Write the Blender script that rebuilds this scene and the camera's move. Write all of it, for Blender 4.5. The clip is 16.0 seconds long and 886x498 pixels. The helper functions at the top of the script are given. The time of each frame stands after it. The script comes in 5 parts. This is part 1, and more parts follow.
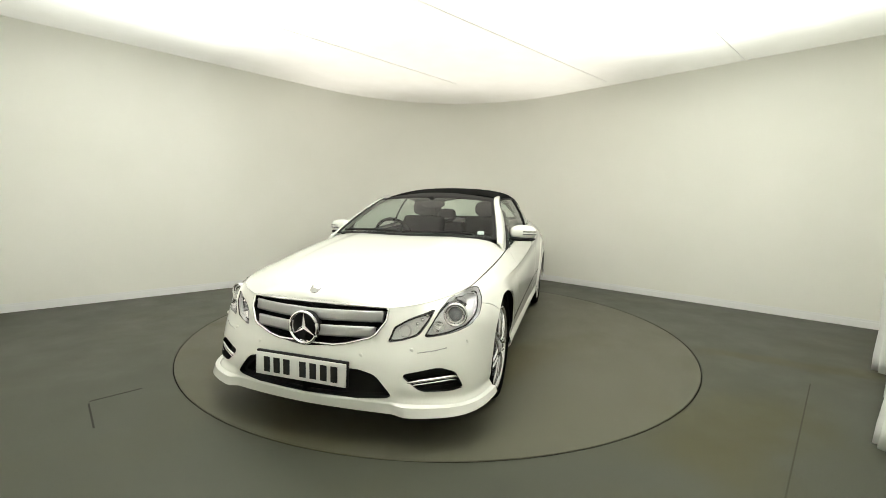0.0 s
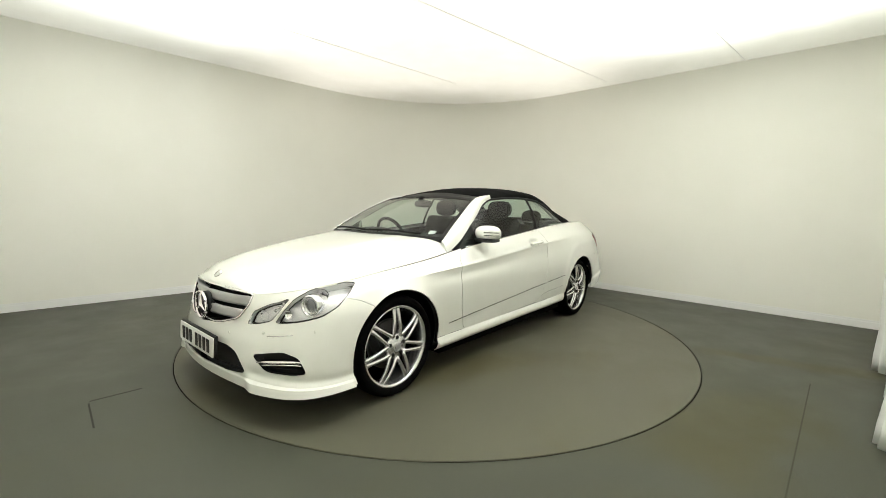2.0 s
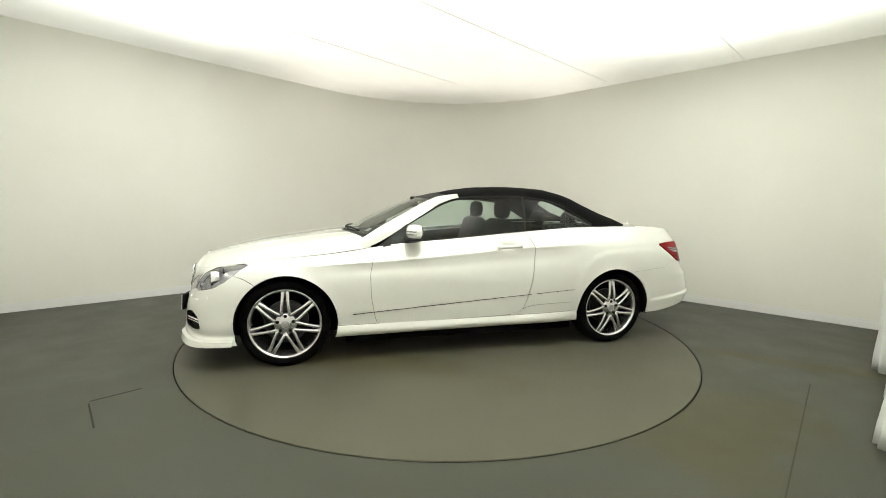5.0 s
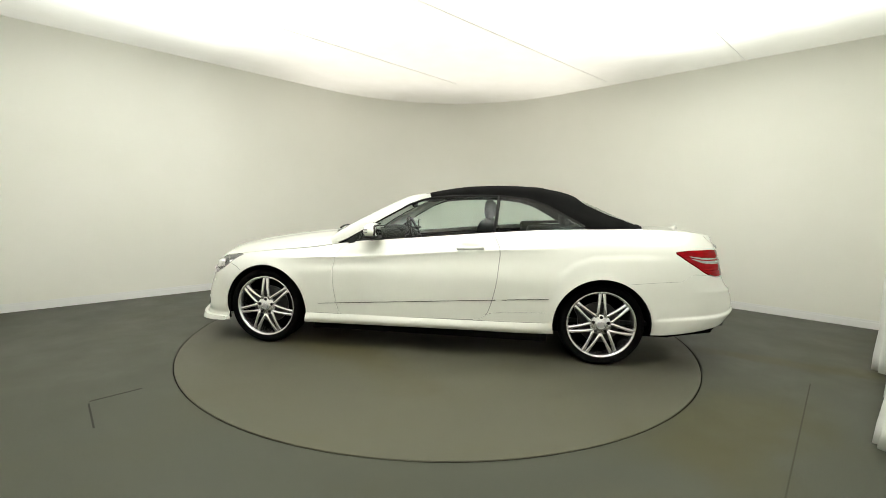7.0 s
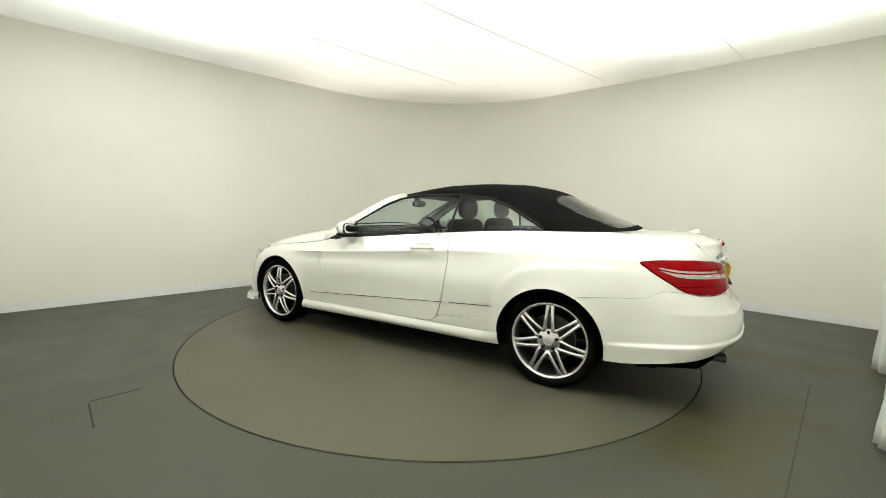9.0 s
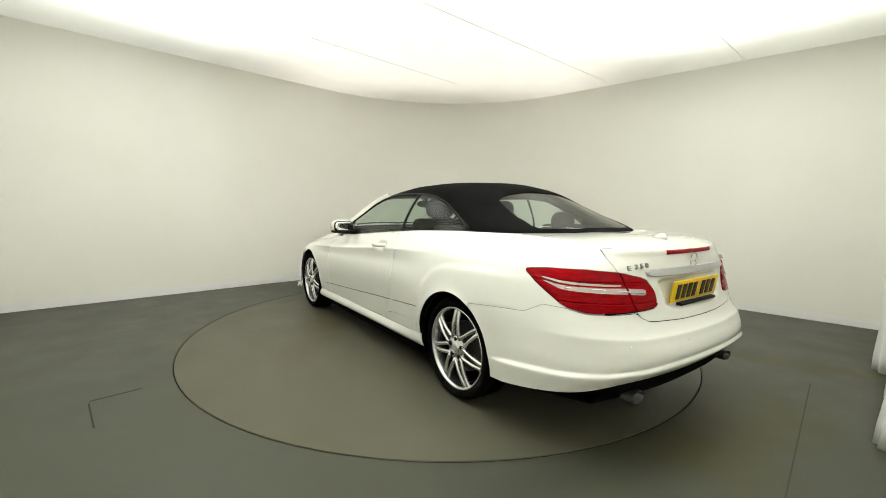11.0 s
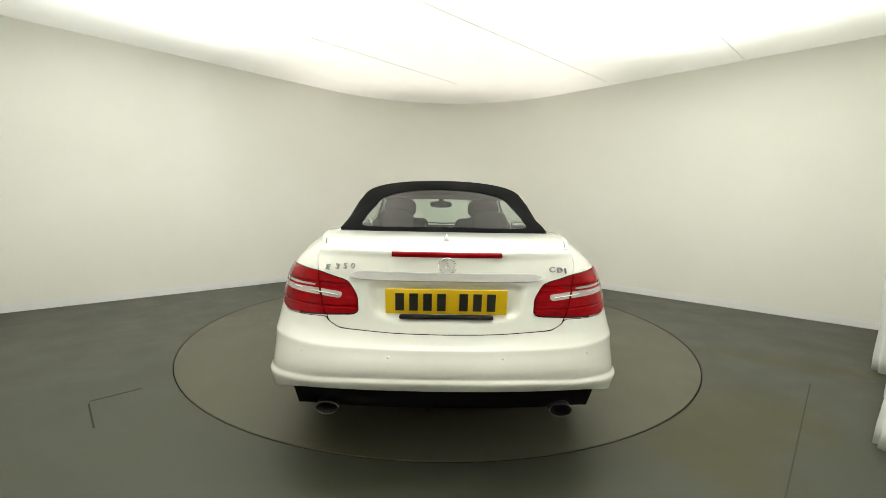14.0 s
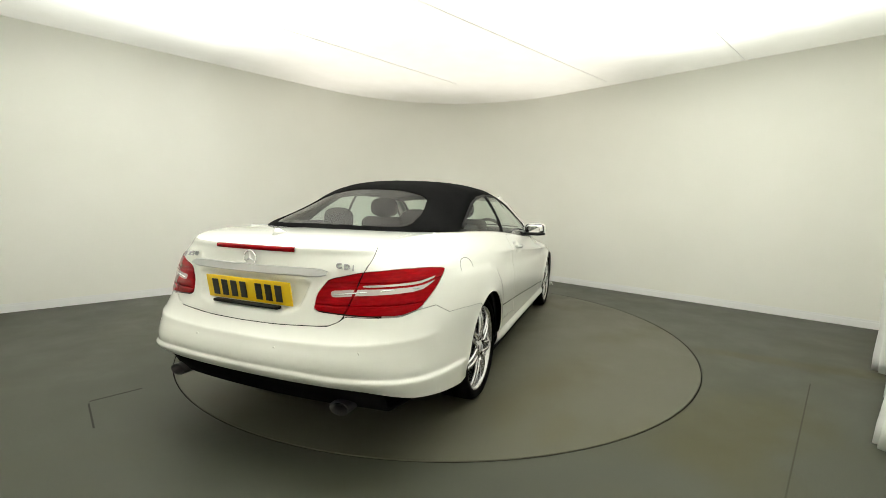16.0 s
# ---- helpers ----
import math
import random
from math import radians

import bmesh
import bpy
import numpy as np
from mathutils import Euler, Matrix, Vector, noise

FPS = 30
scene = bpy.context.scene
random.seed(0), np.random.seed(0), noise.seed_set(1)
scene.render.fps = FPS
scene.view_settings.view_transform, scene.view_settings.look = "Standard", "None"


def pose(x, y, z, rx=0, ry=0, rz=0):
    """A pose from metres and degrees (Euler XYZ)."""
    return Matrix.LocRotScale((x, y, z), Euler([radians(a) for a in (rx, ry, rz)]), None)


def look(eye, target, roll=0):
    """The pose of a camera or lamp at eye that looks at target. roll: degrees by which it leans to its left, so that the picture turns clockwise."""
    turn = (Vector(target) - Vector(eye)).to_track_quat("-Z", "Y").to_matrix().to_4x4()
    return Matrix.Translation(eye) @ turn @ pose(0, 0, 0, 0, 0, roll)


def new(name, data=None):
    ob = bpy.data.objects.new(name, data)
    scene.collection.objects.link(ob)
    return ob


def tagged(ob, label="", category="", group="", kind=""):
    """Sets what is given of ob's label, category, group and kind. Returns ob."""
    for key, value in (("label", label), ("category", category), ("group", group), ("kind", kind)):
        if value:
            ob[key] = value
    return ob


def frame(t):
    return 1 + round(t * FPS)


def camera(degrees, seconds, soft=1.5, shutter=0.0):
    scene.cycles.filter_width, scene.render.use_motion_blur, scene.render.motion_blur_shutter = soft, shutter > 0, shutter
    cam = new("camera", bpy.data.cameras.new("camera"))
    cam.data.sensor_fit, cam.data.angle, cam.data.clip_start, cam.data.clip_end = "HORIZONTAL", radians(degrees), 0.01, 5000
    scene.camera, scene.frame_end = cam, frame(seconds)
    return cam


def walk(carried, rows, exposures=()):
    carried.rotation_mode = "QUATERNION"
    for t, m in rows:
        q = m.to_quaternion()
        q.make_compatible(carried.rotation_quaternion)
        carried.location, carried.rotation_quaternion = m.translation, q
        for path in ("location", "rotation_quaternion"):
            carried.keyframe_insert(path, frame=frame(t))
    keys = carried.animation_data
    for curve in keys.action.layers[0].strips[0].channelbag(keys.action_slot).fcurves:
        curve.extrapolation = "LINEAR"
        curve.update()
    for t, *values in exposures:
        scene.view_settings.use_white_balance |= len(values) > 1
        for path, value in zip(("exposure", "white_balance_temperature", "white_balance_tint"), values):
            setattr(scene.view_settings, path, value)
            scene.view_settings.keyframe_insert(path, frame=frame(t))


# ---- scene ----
# ---- camera: it stands still on a stand in the front corner of the studio ----
CLIP = 16.0
cam = camera(94.58, CLIP, soft=0.7)
EYE = (0.0, -4.0776, 1.1893)
AIM = (0.0218, -0.0986, 0.7807)
walk(cam, [(0.0, look(EYE, AIM, 1.134)), (CLIP, look(EYE, AIM, 1.134))],
     exposures=[(0.0, 0.0, 6500, 10), (CLIP, 0.0, 6500, 10)])

# ---- plan, metres ----
TABLE_R = 2.270                     # turntable
CEIL = 3.0
CORNER_N, CORNER_W = (0.0, 4.37), (-4.62, 0.03)
CORNER_E, CORNER_S = (4.62, 0.03), (0.0, -4.75)
BEND = 2.75                         # radius of the rounded back corner

# ---- world and lamps: the only light is the lit plenum above the cloth ceiling ----
world = bpy.data.worlds.new("world")
world.use_nodes = True
world.node_tree.nodes["Background"].inputs[0].default_value = (0.02, 0.02, 0.022, 1)
world.node_tree.nodes["Background"].inputs[1].default_value = 0.1
scene.world = world


def plenum_lamp(x, y, z, sx, sy, turn, watts, tint):
    data = bpy.data.lights.new("plenum_lamp", "AREA")
    data.shape, data.size, data.size_y, data.energy, data.color = "RECTANGLE", sx, sy, watts, tint
    ob = new("plenum_lamp", data)
    ob.matrix_world = pose(x, y, z, 0, 0, turn)
    return ob


LAMP_W = 103
plenum_lamp(-2.85, -0.75, 3.38, 1.3, 2.7, -43, LAMP_W * 0.80, (0.96, 1.0, 0.97))
plenum_lamp(2.85, -0.75, 3.38, 1.3, 2.7, 43, LAMP_W * 0.86, (0.96, 1.0, 0.93))
plenum_lamp(0.0, -2.15, 3.42, 2.4, 1.3, 0, LAMP_W * 1.5, (0.97, 1.0, 0.94))
plenum_lamp(0.0, 1.0, 3.54, 4.2, 3.2, 0, LAMP_W * 0.60, (1.0, 0.955, 0.86))


# ---- materials ----
def material(name, base=(0.8, 0.8, 0.8), rough=0.5, metal=0.0, coat=0.0, spec=0.5):
    m = bpy.data.materials.new(name)
    m.use_nodes = True
    b = m.node_tree.nodes["Principled BSDF"]
    b.inputs["Base Color"].default_value = (*base, 1)
    b.inputs["Roughness"].default_value = rough
    b.inputs["Metallic"].default_value = metal
    b.inputs["Coat Weight"].default_value = coat
    b.inputs["Coat Roughness"].default_value = 0.03
    b.inputs["Specular IOR Level"].default_value = spec
    return m


def shader(m):
    return m.node_tree.nodes["Principled BSDF"]


def node(m, kind, **sets):
    n = m.node_tree.nodes.new(kind)
    for k, v in sets.items():
        n.inputs[k.replace("_", " ")].default_value = v
    return n


def link(m, a, b):
    m.node_tree.links.new(a, b)


def coords(m, space="Object"):
    return node(m, "ShaderNodeTexCoord").outputs[space]


def noise_tex(m, scale, detail=4.0, rough=0.55, space="Object", stretch=None):
    n = node(m, "ShaderNodeTexNoise", Scale=scale, Detail=detail, Roughness=rough)
    src = coords(m, space)
    if stretch:
        mp = node(m, "ShaderNodeMapping")
        mp.inputs["Scale"].default_value = stretch
        link(m, src, mp.inputs["Vector"])
        src = mp.outputs["Vector"]
    link(m, src, n.inputs["Vector"])
    return n.outputs["Fac"]


def ramp(m, fac, stops):
    r = node(m, "ShaderNodeValToRGB")
    e = r.color_ramp.elements
    while len(e) < len(stops):
        e.new(0.5)
    for el, (at, c) in zip(e, stops):
        el.position, el.color = at, (*c, 1) if len(c) == 3 else c
    link(m, fac, r.inputs["Fac"])
    return r.outputs["Color"]


def mix(m, fac, a, b, how="MIX"):
    n = node(m, "ShaderNodeMix")
    n.data_type, n.blend_type = "RGBA", how
    for sock, v in ((n.inputs["Factor"], fac), (n.inputs[6], a), (n.inputs[7], b)):
        if isinstance(v, (int, float)):
            sock.default_value = v
        elif isinstance(v, tuple):
            sock.default_value = (*v, 1)
        else:
            link(m, v, sock)
    return n.outputs[2]


def bump(m, fac, strength, distance):
    b = node(m, "ShaderNodeBump", Strength=strength, Distance=distance)
    link(m, fac, b.inputs["Height"])
    link(m, b.outputs["Normal"], shader(m).inputs["Normal"])


def wall_paint():
    m = material("wall_paint", (0.74, 0.72, 0.66), 0.62)
    broad = noise_tex(m, 0.9, 3)
    fine = noise_tex(m, 160, 3)
    col = ramp(m, broad, [(0.3, (0.845, 0.838, 0.775)), (0.7, (0.88, 0.872, 0.815))])
    link(m, col, shader(m).inputs["Base Color"])
    bump(m, fine, 0.12, 0.002)
    return m


def smooth_mask(m, fac, low, high):
    n = node(m, "ShaderNodeMapRange")
    n.interpolation_type = "SMOOTHSTEP"
    link(m, fac, n.inputs["Value"])
    n.inputs["From Min"].default_value, n.inputs["From Max"].default_value = low, high
    return n.outputs["Result"]


def math_node(m, how, a, b):
    n = node(m, "ShaderNodeMath")
    n.operation = how
    for sock, v in zip(n.inputs, (a, b)):
        if isinstance(v, (int, float)):
            sock.default_value = v
        else:
            link(m, v, sock)
    return n.outputs[0]


def floor_vinyl(name, a, b, stain, tracks, patchy):
    """Speckled grey-olive safety vinyl; tracks: brown drag marks (start, end, half width, strength); patchy: strength of broad stains."""
    m = material(name, a, 0.42, spec=0.22)
    fleck = noise_tex(m, 190, 3, 0.75)
    grit = noise_tex(m, 48, 2, 0.5)
    dust = noise_tex(m, 2.6, 6, 0.6)
    broad = noise_tex(m, 0.8, 5, 0.6, stretch=(1.0, 1.5, 1.0))
    base = ramp(m, fleck, [(0.36, tuple(c * 0.60 for c in a)), (0.5, a), (0.66, tuple(c * 1.25 for c in b))])
    base = mix(m, smooth_mask(m, grit, 0.66, 0.74), base, tuple(c * 1.35 for c in b))
    base = mix(m, ramp(m, dust, [(0.42, (0, 0, 0)), (0.8, (0.35, 0.35, 0.35))]), base, tuple(c * 1.15 for c in b))
    base = mix(m, math_node(m, "MULTIPLY", smooth_mask(m, broad, 0.47, 0.68), patchy), base, stain)
    sep = node(m, "ShaderNodeSeparateXYZ")
    link(m, coords(m), sep.inputs[0])
    for (x0, y0), (x1, y1), half, strength in tracks:
        d = Vector((x1 - x0, y1 - y0))
        long = d.length
        d.normalize()
        along = math_node(m, "ADD", math_node(m, "MULTIPLY", math_node(m, "SUBTRACT", sep.outputs["X"], x0), d.x),
                          math_node(m, "MULTIPLY", math_node(m, "SUBTRACT", sep.outputs["Y"], y0), d.y))
        across = math_node(m, "ADD", math_node(m, "MULTIPLY", math_node(m, "SUBTRACT", sep.outputs["X"], x0), -d.y),
                           math_node(m, "MULTIPLY", math_node(m, "SUBTRACT", sep.outputs["Y"], y0), d.x))
        across = math_node(m, "ABSOLUTE", math_node(m, "ADD", across, math_node(m, "MULTIPLY", math_node(m, "SUBTRACT", dust, 0.5), half * 1.6)), 0.0)
        k = math_node(m, "MULTIPLY", smooth_mask(m, across, half, half * 0.15), smooth_mask(m, along, -0.15, 0.25))
        k = math_node(m, "MULTIPLY", k, smooth_mask(m, along, long + 0.2, long - 0.3))
        base = mix(m, math_node(m, "MULTIPLY", k, strength), base, stain)
    link(m, base, shader(m).inputs["Base Color"])
    link(m, ramp(m, dust, [(0.3, (0.36, 0.36, 0.36)), (0.75, (0.52, 0.52, 0.52))]), shader(m).inputs["Roughness"])
    bump(m, fleck, 0.13, 0.0011)
    return m


def ceiling_cloth():
    """Stretched white cloth that lets the plenum lamps through."""
    m = bpy.data.materials.new("ceiling_cloth")
    m.use_nodes = True
    t = m.node_tree
    out = t.nodes["Material Output"]
    t.nodes.remove(t.nodes["Principled BSDF"])
    d = node(m, "ShaderNodeBsdfDiffuse")
    tr = node(m, "ShaderNodeBsdfTranslucent")
    mx = node(m, "ShaderNodeMixShader", Fac=0.55)
    weave = noise_tex(m, 3.0, 4)
    col = ramp(m, weave, [(0.3, (0.84, 0.83, 0.80)), (0.7, (0.88, 0.87, 0.85))])
    link(m, col, d.inputs["Color"])
    link(m, col, tr.inputs["Color"])
    link(m, d.outputs[0], mx.inputs[1])
    link(m, tr.outputs[0], mx.inputs[2])
    link(m, mx.outputs[0], out.inputs["Surface"])
    return m


def curtain_cloth():
    m = material("curtain_cloth", (0.72, 0.72, 0.70), 0.8, spec=0.2)
    bump(m, noise_tex(m, 420, 2), 0.2, 0.001)
    link(m, ramp(m, noise_tex(m, 2.2, 4), [(0.3, (0.66, 0.66, 0.64)), (0.7, (0.77, 0.77, 0.75))]),
         shader(m).inputs["Base Color"])
    return m


M_WALL = wall_paint()
M_TRIM = material("trim_paint", (0.86, 0.86, 0.85), 0.35)
M_FLOOR = floor_vinyl("floor_vinyl", (0.056, 0.059, 0.044), (0.077, 0.081, 0.061), (0.062, 0.055, 0.016),
                      [((2.24, -0.62), (3.6, -1.35), 0.16, 0.75), ((1.1, -2.25), (2.25, -1.55), 0.42, 0.55), ((0.6, -2.75), (1.6, -2.6), 0.35, 0.4)], 0.22)
M_DISC = floor_vinyl("turntable_vinyl", (0.090, 0.088, 0.063), (0.118, 0.115, 0.084), (0.074, 0.064, 0.026),
                     [((0.2, 1.1), (1.5, 0.6), 0.30, 0.5), ((-1.6, -0.9), (-0.4, -1.5), 0.3, 0.45), ((1.2, -1.2), (1.9, -0.4), 0.25, 0.5)], 0.5)
M_CLOTH = ceiling_cloth()
M_WELT = material("welt", (0.88, 0.87, 0.85), 0.7)
M_CURTAIN = curtain_cloth()
M_GAP = material("gap_shade", (0.007, 0.006, 0.005), 0.9, spec=0.1)
M_PIT = material("pit_concrete", (0.06, 0.055, 0.05), 0.9)
M_PLENUM = material("plenum_white", (0.8, 0.8, 0.79), 0.8)
M_SCRATCH = material("floor_joint", (0.012, 0.010, 0.007), 0.8)
M_SEAM = material("floor_seam", (0.034, 0.032, 0.018), 0.7)


# ---- mesh helpers ----
def obj(name, verts, faces, mat, smooth=False, parent=None, label=""):
    me = bpy.data.meshes.new(name)
    me.from_pydata([tuple(v) for v in verts], [], [tuple(f) for f in faces])
    me.materials.append(mat)
    me.polygons.foreach_set("use_smooth", [smooth] * len(me.polygons))
    me.update()
    ob = new(name, me)
    if parent:
        ob.parent = parent
    if label:
        tagged(ob, label)
    return ob


def part(name, bm, mat, parent=None, label="", smooth=True):
    """Links a bmesh as one mesh object under a thing or a part."""
    me = bpy.data.meshes.new(name)
    bmesh.ops.recalc_face_normals(bm, faces=bm.faces[:])
    bm.to_mesh(me)
    bm.free()
    me.materials.append(mat)
    me.polygons.foreach_set("use_smooth", [smooth] * len(me.polygons))
    ob = new(name, me)
    if parent:
        ob.parent = parent
    if label:
        tagged(ob, label)
    return ob


def prism(poly, z0, z1):
    """An upright prism over a plan outline given anticlockwise."""
    n = len(poly)
    verts = [(x, y, z0) for x, y in poly] + [(x, y, z1) for x, y in poly]
    faces = [tuple(reversed(range(n))), tuple(range(n, 2 * n))]
    faces += [(i, (i + 1) % n, n + (i + 1) % n, n + i) for i in range(n)]
    return verts, faces


# ---- room ----
def back_path():
    """The inner face of the back wall in plan, from the west corner round the bend to the east corner."""
    n, w, e = (Vector(c) for c in (CORNER_N, CORNER_W, CORNER_E))
    dw, de = (w - n).normalized(), (e - n).normalized()
    half = dw.angle(de) / 2
    reach = BEND / math.tan(half)
    mid = n + (dw + de).normalized() * (BEND / math.sin(half))
    a, b = n + dw * reach - mid, n + de * reach - mid
    a0, a1 = math.atan2(a.y, a.x), math.atan2(b.y, b.x)
    pts = [w + (n + dw * reach - w) * k / 6 for k in range(6)]
    pts += [mid + Vector((math.cos(a0 + (a1 - a0) * k / 40), math.sin(a0 + (a1 - a0) * k / 40))) * BEND for k in range(41)]
    pts += [n + de * reach + (e - n - de * reach) * k / 6 for k in range(1, 7)]
    return pts


def offset_path(pts, d):
    out = []
    for i, q in enumerate(pts):
        t = (pts[min(i + 1, len(pts) - 1)] - pts[max(i - 1, 0)]).normalized()
        out.append(q + Vector((-t.y, t.x)) * d)
    return out


def ribbon(name, inner, outer, z0, z1, mat, smooth=True):
    n = len(inner)
    verts = [(q.x, q.y, z) for z in (z0, z1) for path in (inner, outer) for q in path]
    faces = []
    for i in range(n - 1):
        a, b, c, d = i, i + 1, n + i + 1, n + i
        A, B, C, D = (k + 2 * n for k in (a, b, c, d))
        faces += [(a, b, B, A), (c, d, D, C), (A, B, C, D), (d, c, b, a)]
    faces += [(0, 2 * n, 3 * n, n), (n - 1, 2 * n - 1, 4 * n - 1, 3 * n - 1)]
    ob = obj(name, verts, faces, mat, smooth)
    ob.modifiers.new("edge", "EDGE_SPLIT").split_angle = radians(40)
    return tagged(ob, kind="structure")


PATH = back_path()
tagged(ribbon("wall_back", PATH, offset_path(PATH, 0.12), -0.1, CEIL + 0.7, M_WALL),
       "smooth off-white painted studio wall with a rounded corner", "wall")
tagged(ribbon("baseboard", offset_path(PATH, -0.014), offset_path(PATH, -0.001), 0.002, 0.072, M_TRIM),
       "low white baseboard along the studio wall", "baseboard")
tagged(ribbon("baseboard_cap", offset_path(PATH, -0.008), offset_path(PATH, -0.001), 0.0725, 0.094, M_TRIM),
       "thin stepped top edge of the white baseboard", "baseboard")
for nm, a, b in (("wall_front_west", CORNER_S, CORNER_W), ("wall_front_east", CORNER_E, CORNER_S)):
    line = [Vector(a), Vector(a).lerp(Vector(b), 0.5), Vector(b)]
    tagged(ribbon(nm, line, offset_path(line, 0.12), -0.1, CEIL + 0.7, M_WALL, False),
           "plain off-white painted studio wall", "wall")


def room_outline(grow=0.0):
    pts = [Vector(q) for q in PATH] + [Vector(CORNER_S)]
    return [(q.x * (1 + grow), q.y * (1 + grow)) for q in pts]


def make_floor():
    """Floor sheet with a round hole for the turntable."""
    n = 192
    hole, rim = TABLE_R + 0.006, []
    outline = room_outline(0.02)
    verts, faces = [], []
    for k in range(n):
        a = 2 * math.pi * k / n
        d = Vector((math.cos(a), math.sin(a)))
        far = 9.0
        for i in range(len(outline)):
            p, q = Vector(outline[i]), Vector(outline[(i + 1) % len(outline)])
            e = q - p
            den = d.x * e.y - d.y * e.x
            if abs(den) > 1e-9:
                t = (p.x * e.y - p.y * e.x) / den
                s = (p.x * d.y - p.y * d.x) / den
                if t > 0 and -1e-6 <= s <= 1 + 1e-6:
                    far = min(far, t)
        verts += [(d.x * hole, d.y * hole, -0.02), (d.x * hole, d.y * hole, -0.002),
                  (d.x * (hole + 0.004), d.y * (hole + 0.004), 0.0), (d.x * far, d.y * far, 0.0)]
    for k in range(n):
        j = (k + 1) % n
        for r in range(3):
            faces.append((4 * k + r, 4 * j + r, 4 * j + r + 1, 4 * k + r + 1))
    ob = obj("floor", verts, faces, M_FLOOR)
    return tagged(ob, "speckled grey-brown vinyl floor with ochre stains", "floor", kind="structure")


make_floor()
pit = [(2.6 * math.cos(k * math.pi / 32), 2.6 * math.sin(k * math.pi / 32)) for k in range(64)]
tagged(obj("floor_pit", *prism(pit, -0.25, -0.12), M_PIT), "dark concrete pit below the turntable", "pit", kind="structure")


def strip(name, a, b, width, mat, label, z=0.0):
    """A thin joint or seam filler, 1.5 mm proud of the sheet."""
    a, b = Vector(a), Vector(b)
    t = (b - a).normalized()
    s = Vector((-t.y, t.x)) * width / 2
    v, f = prism([(a - s)[:], (b - s)[:], (b + s)[:], (a + s)[:]], z - 0.003, z + 0.0015)
    return tagged(obj(name, v, f, mat), label, "joint", kind="structure")


strip("floor_hatch_joint", (-2.067, -1.750), (-1.890, -1.565), 0.010, M_SCRATCH, "dark cut line of a floor hatch")
strip("floor_hatch_joint", (-2.050, -1.775), (-1.800, -2.035), 0.009, M_SCRATCH, "dark cut line of a floor hatch")
strip("floor_seam", (2.62, -1.319), (1.469, -2.479), 0.007, M_SEAM, "brownish welded seam of the vinyl floor")


def make_turntable():
    n, rings = 192, []
    verts, faces = [], []
    prof = [(TABLE_R - 0.006, -0.06), (TABLE_R - 0.003, -0.004), (TABLE_R - 0.006, 0.0), (TABLE_R - 0.03, 0.0005), (1.2, 0.0005)]
    for k in range(n):
        a = 2 * math.pi * k / n
        verts += [(r * math.cos(a), r * math.sin(a), z) for r, z in prof]
    m = len(prof)
    for k in range(n):
        j = (k + 1) % n
        faces += [(m * k + i, m * j + i, m * j + i + 1, m * k + i + 1) for i in range(m - 1)]
    faces.append(tuple(m * k + m - 1 for k in range(n)))
    base = tagged(new("turntable"), "round vinyl-topped car turntable set flush in the floor", "turntable")
    obj("platform", verts, faces, M_DISC, parent=base)
    # black filler ring stands for the shade in the open rim gap
    v, f = [], []
    for k in range(n):
        a = 2 * math.pi * k / n
        v += [(r * math.cos(a), r * math.sin(a), z) for r, z in
              ((TABLE_R - 0.005, -0.05), (TABLE_R - 0.004, -0.005), (TABLE_R + 0.004, -0.005), (TABLE_R + 0.004, -0.05))]
    for k in range(n):
        j = (k + 1) % n
        f += [(4 * k + i, 4 * j + i, 4 * j + i + 1, 4 * k + i + 1) for i in range(3)]
    obj("rim_gap_fill", v, f, M_GAP, parent=base, label="black filler ring in place of the shade in the rim gap")
    return base


turntable = make_turntable()

# ceiling: cloth strips in one sheet, with welted seams; white plenum box above
ceil = room_outline(0.01)
v = [(x, y, CEIL) for x, y in ceil]
ceiling = tagged(obj("ceiling", v, [tuple(reversed(range(len(v))))], M_CLOTH),
                 "stretched white translucent cloth ceiling lit from above", "ceiling", kind="structure")
v, f = prism(ceil, CEIL + 0.62, CEIL + 0.7)
tagged(obj("plenum_roof", v, f, M_PLENUM), "white roof of the light plenum", "roof", kind="structure")
WELTS = [((-0.78, -0.73), (2.32, 1.93)), ((-2.78, -0.66), (0.20, 2.18)), ((1.60, -0.76), (3.61, 1.01))]
for a, b in WELTS:
    strip("ceiling_welt", a, b, 0.008, M_WELT, "sewn welt between two ceiling cloths", CEIL - 0.004)


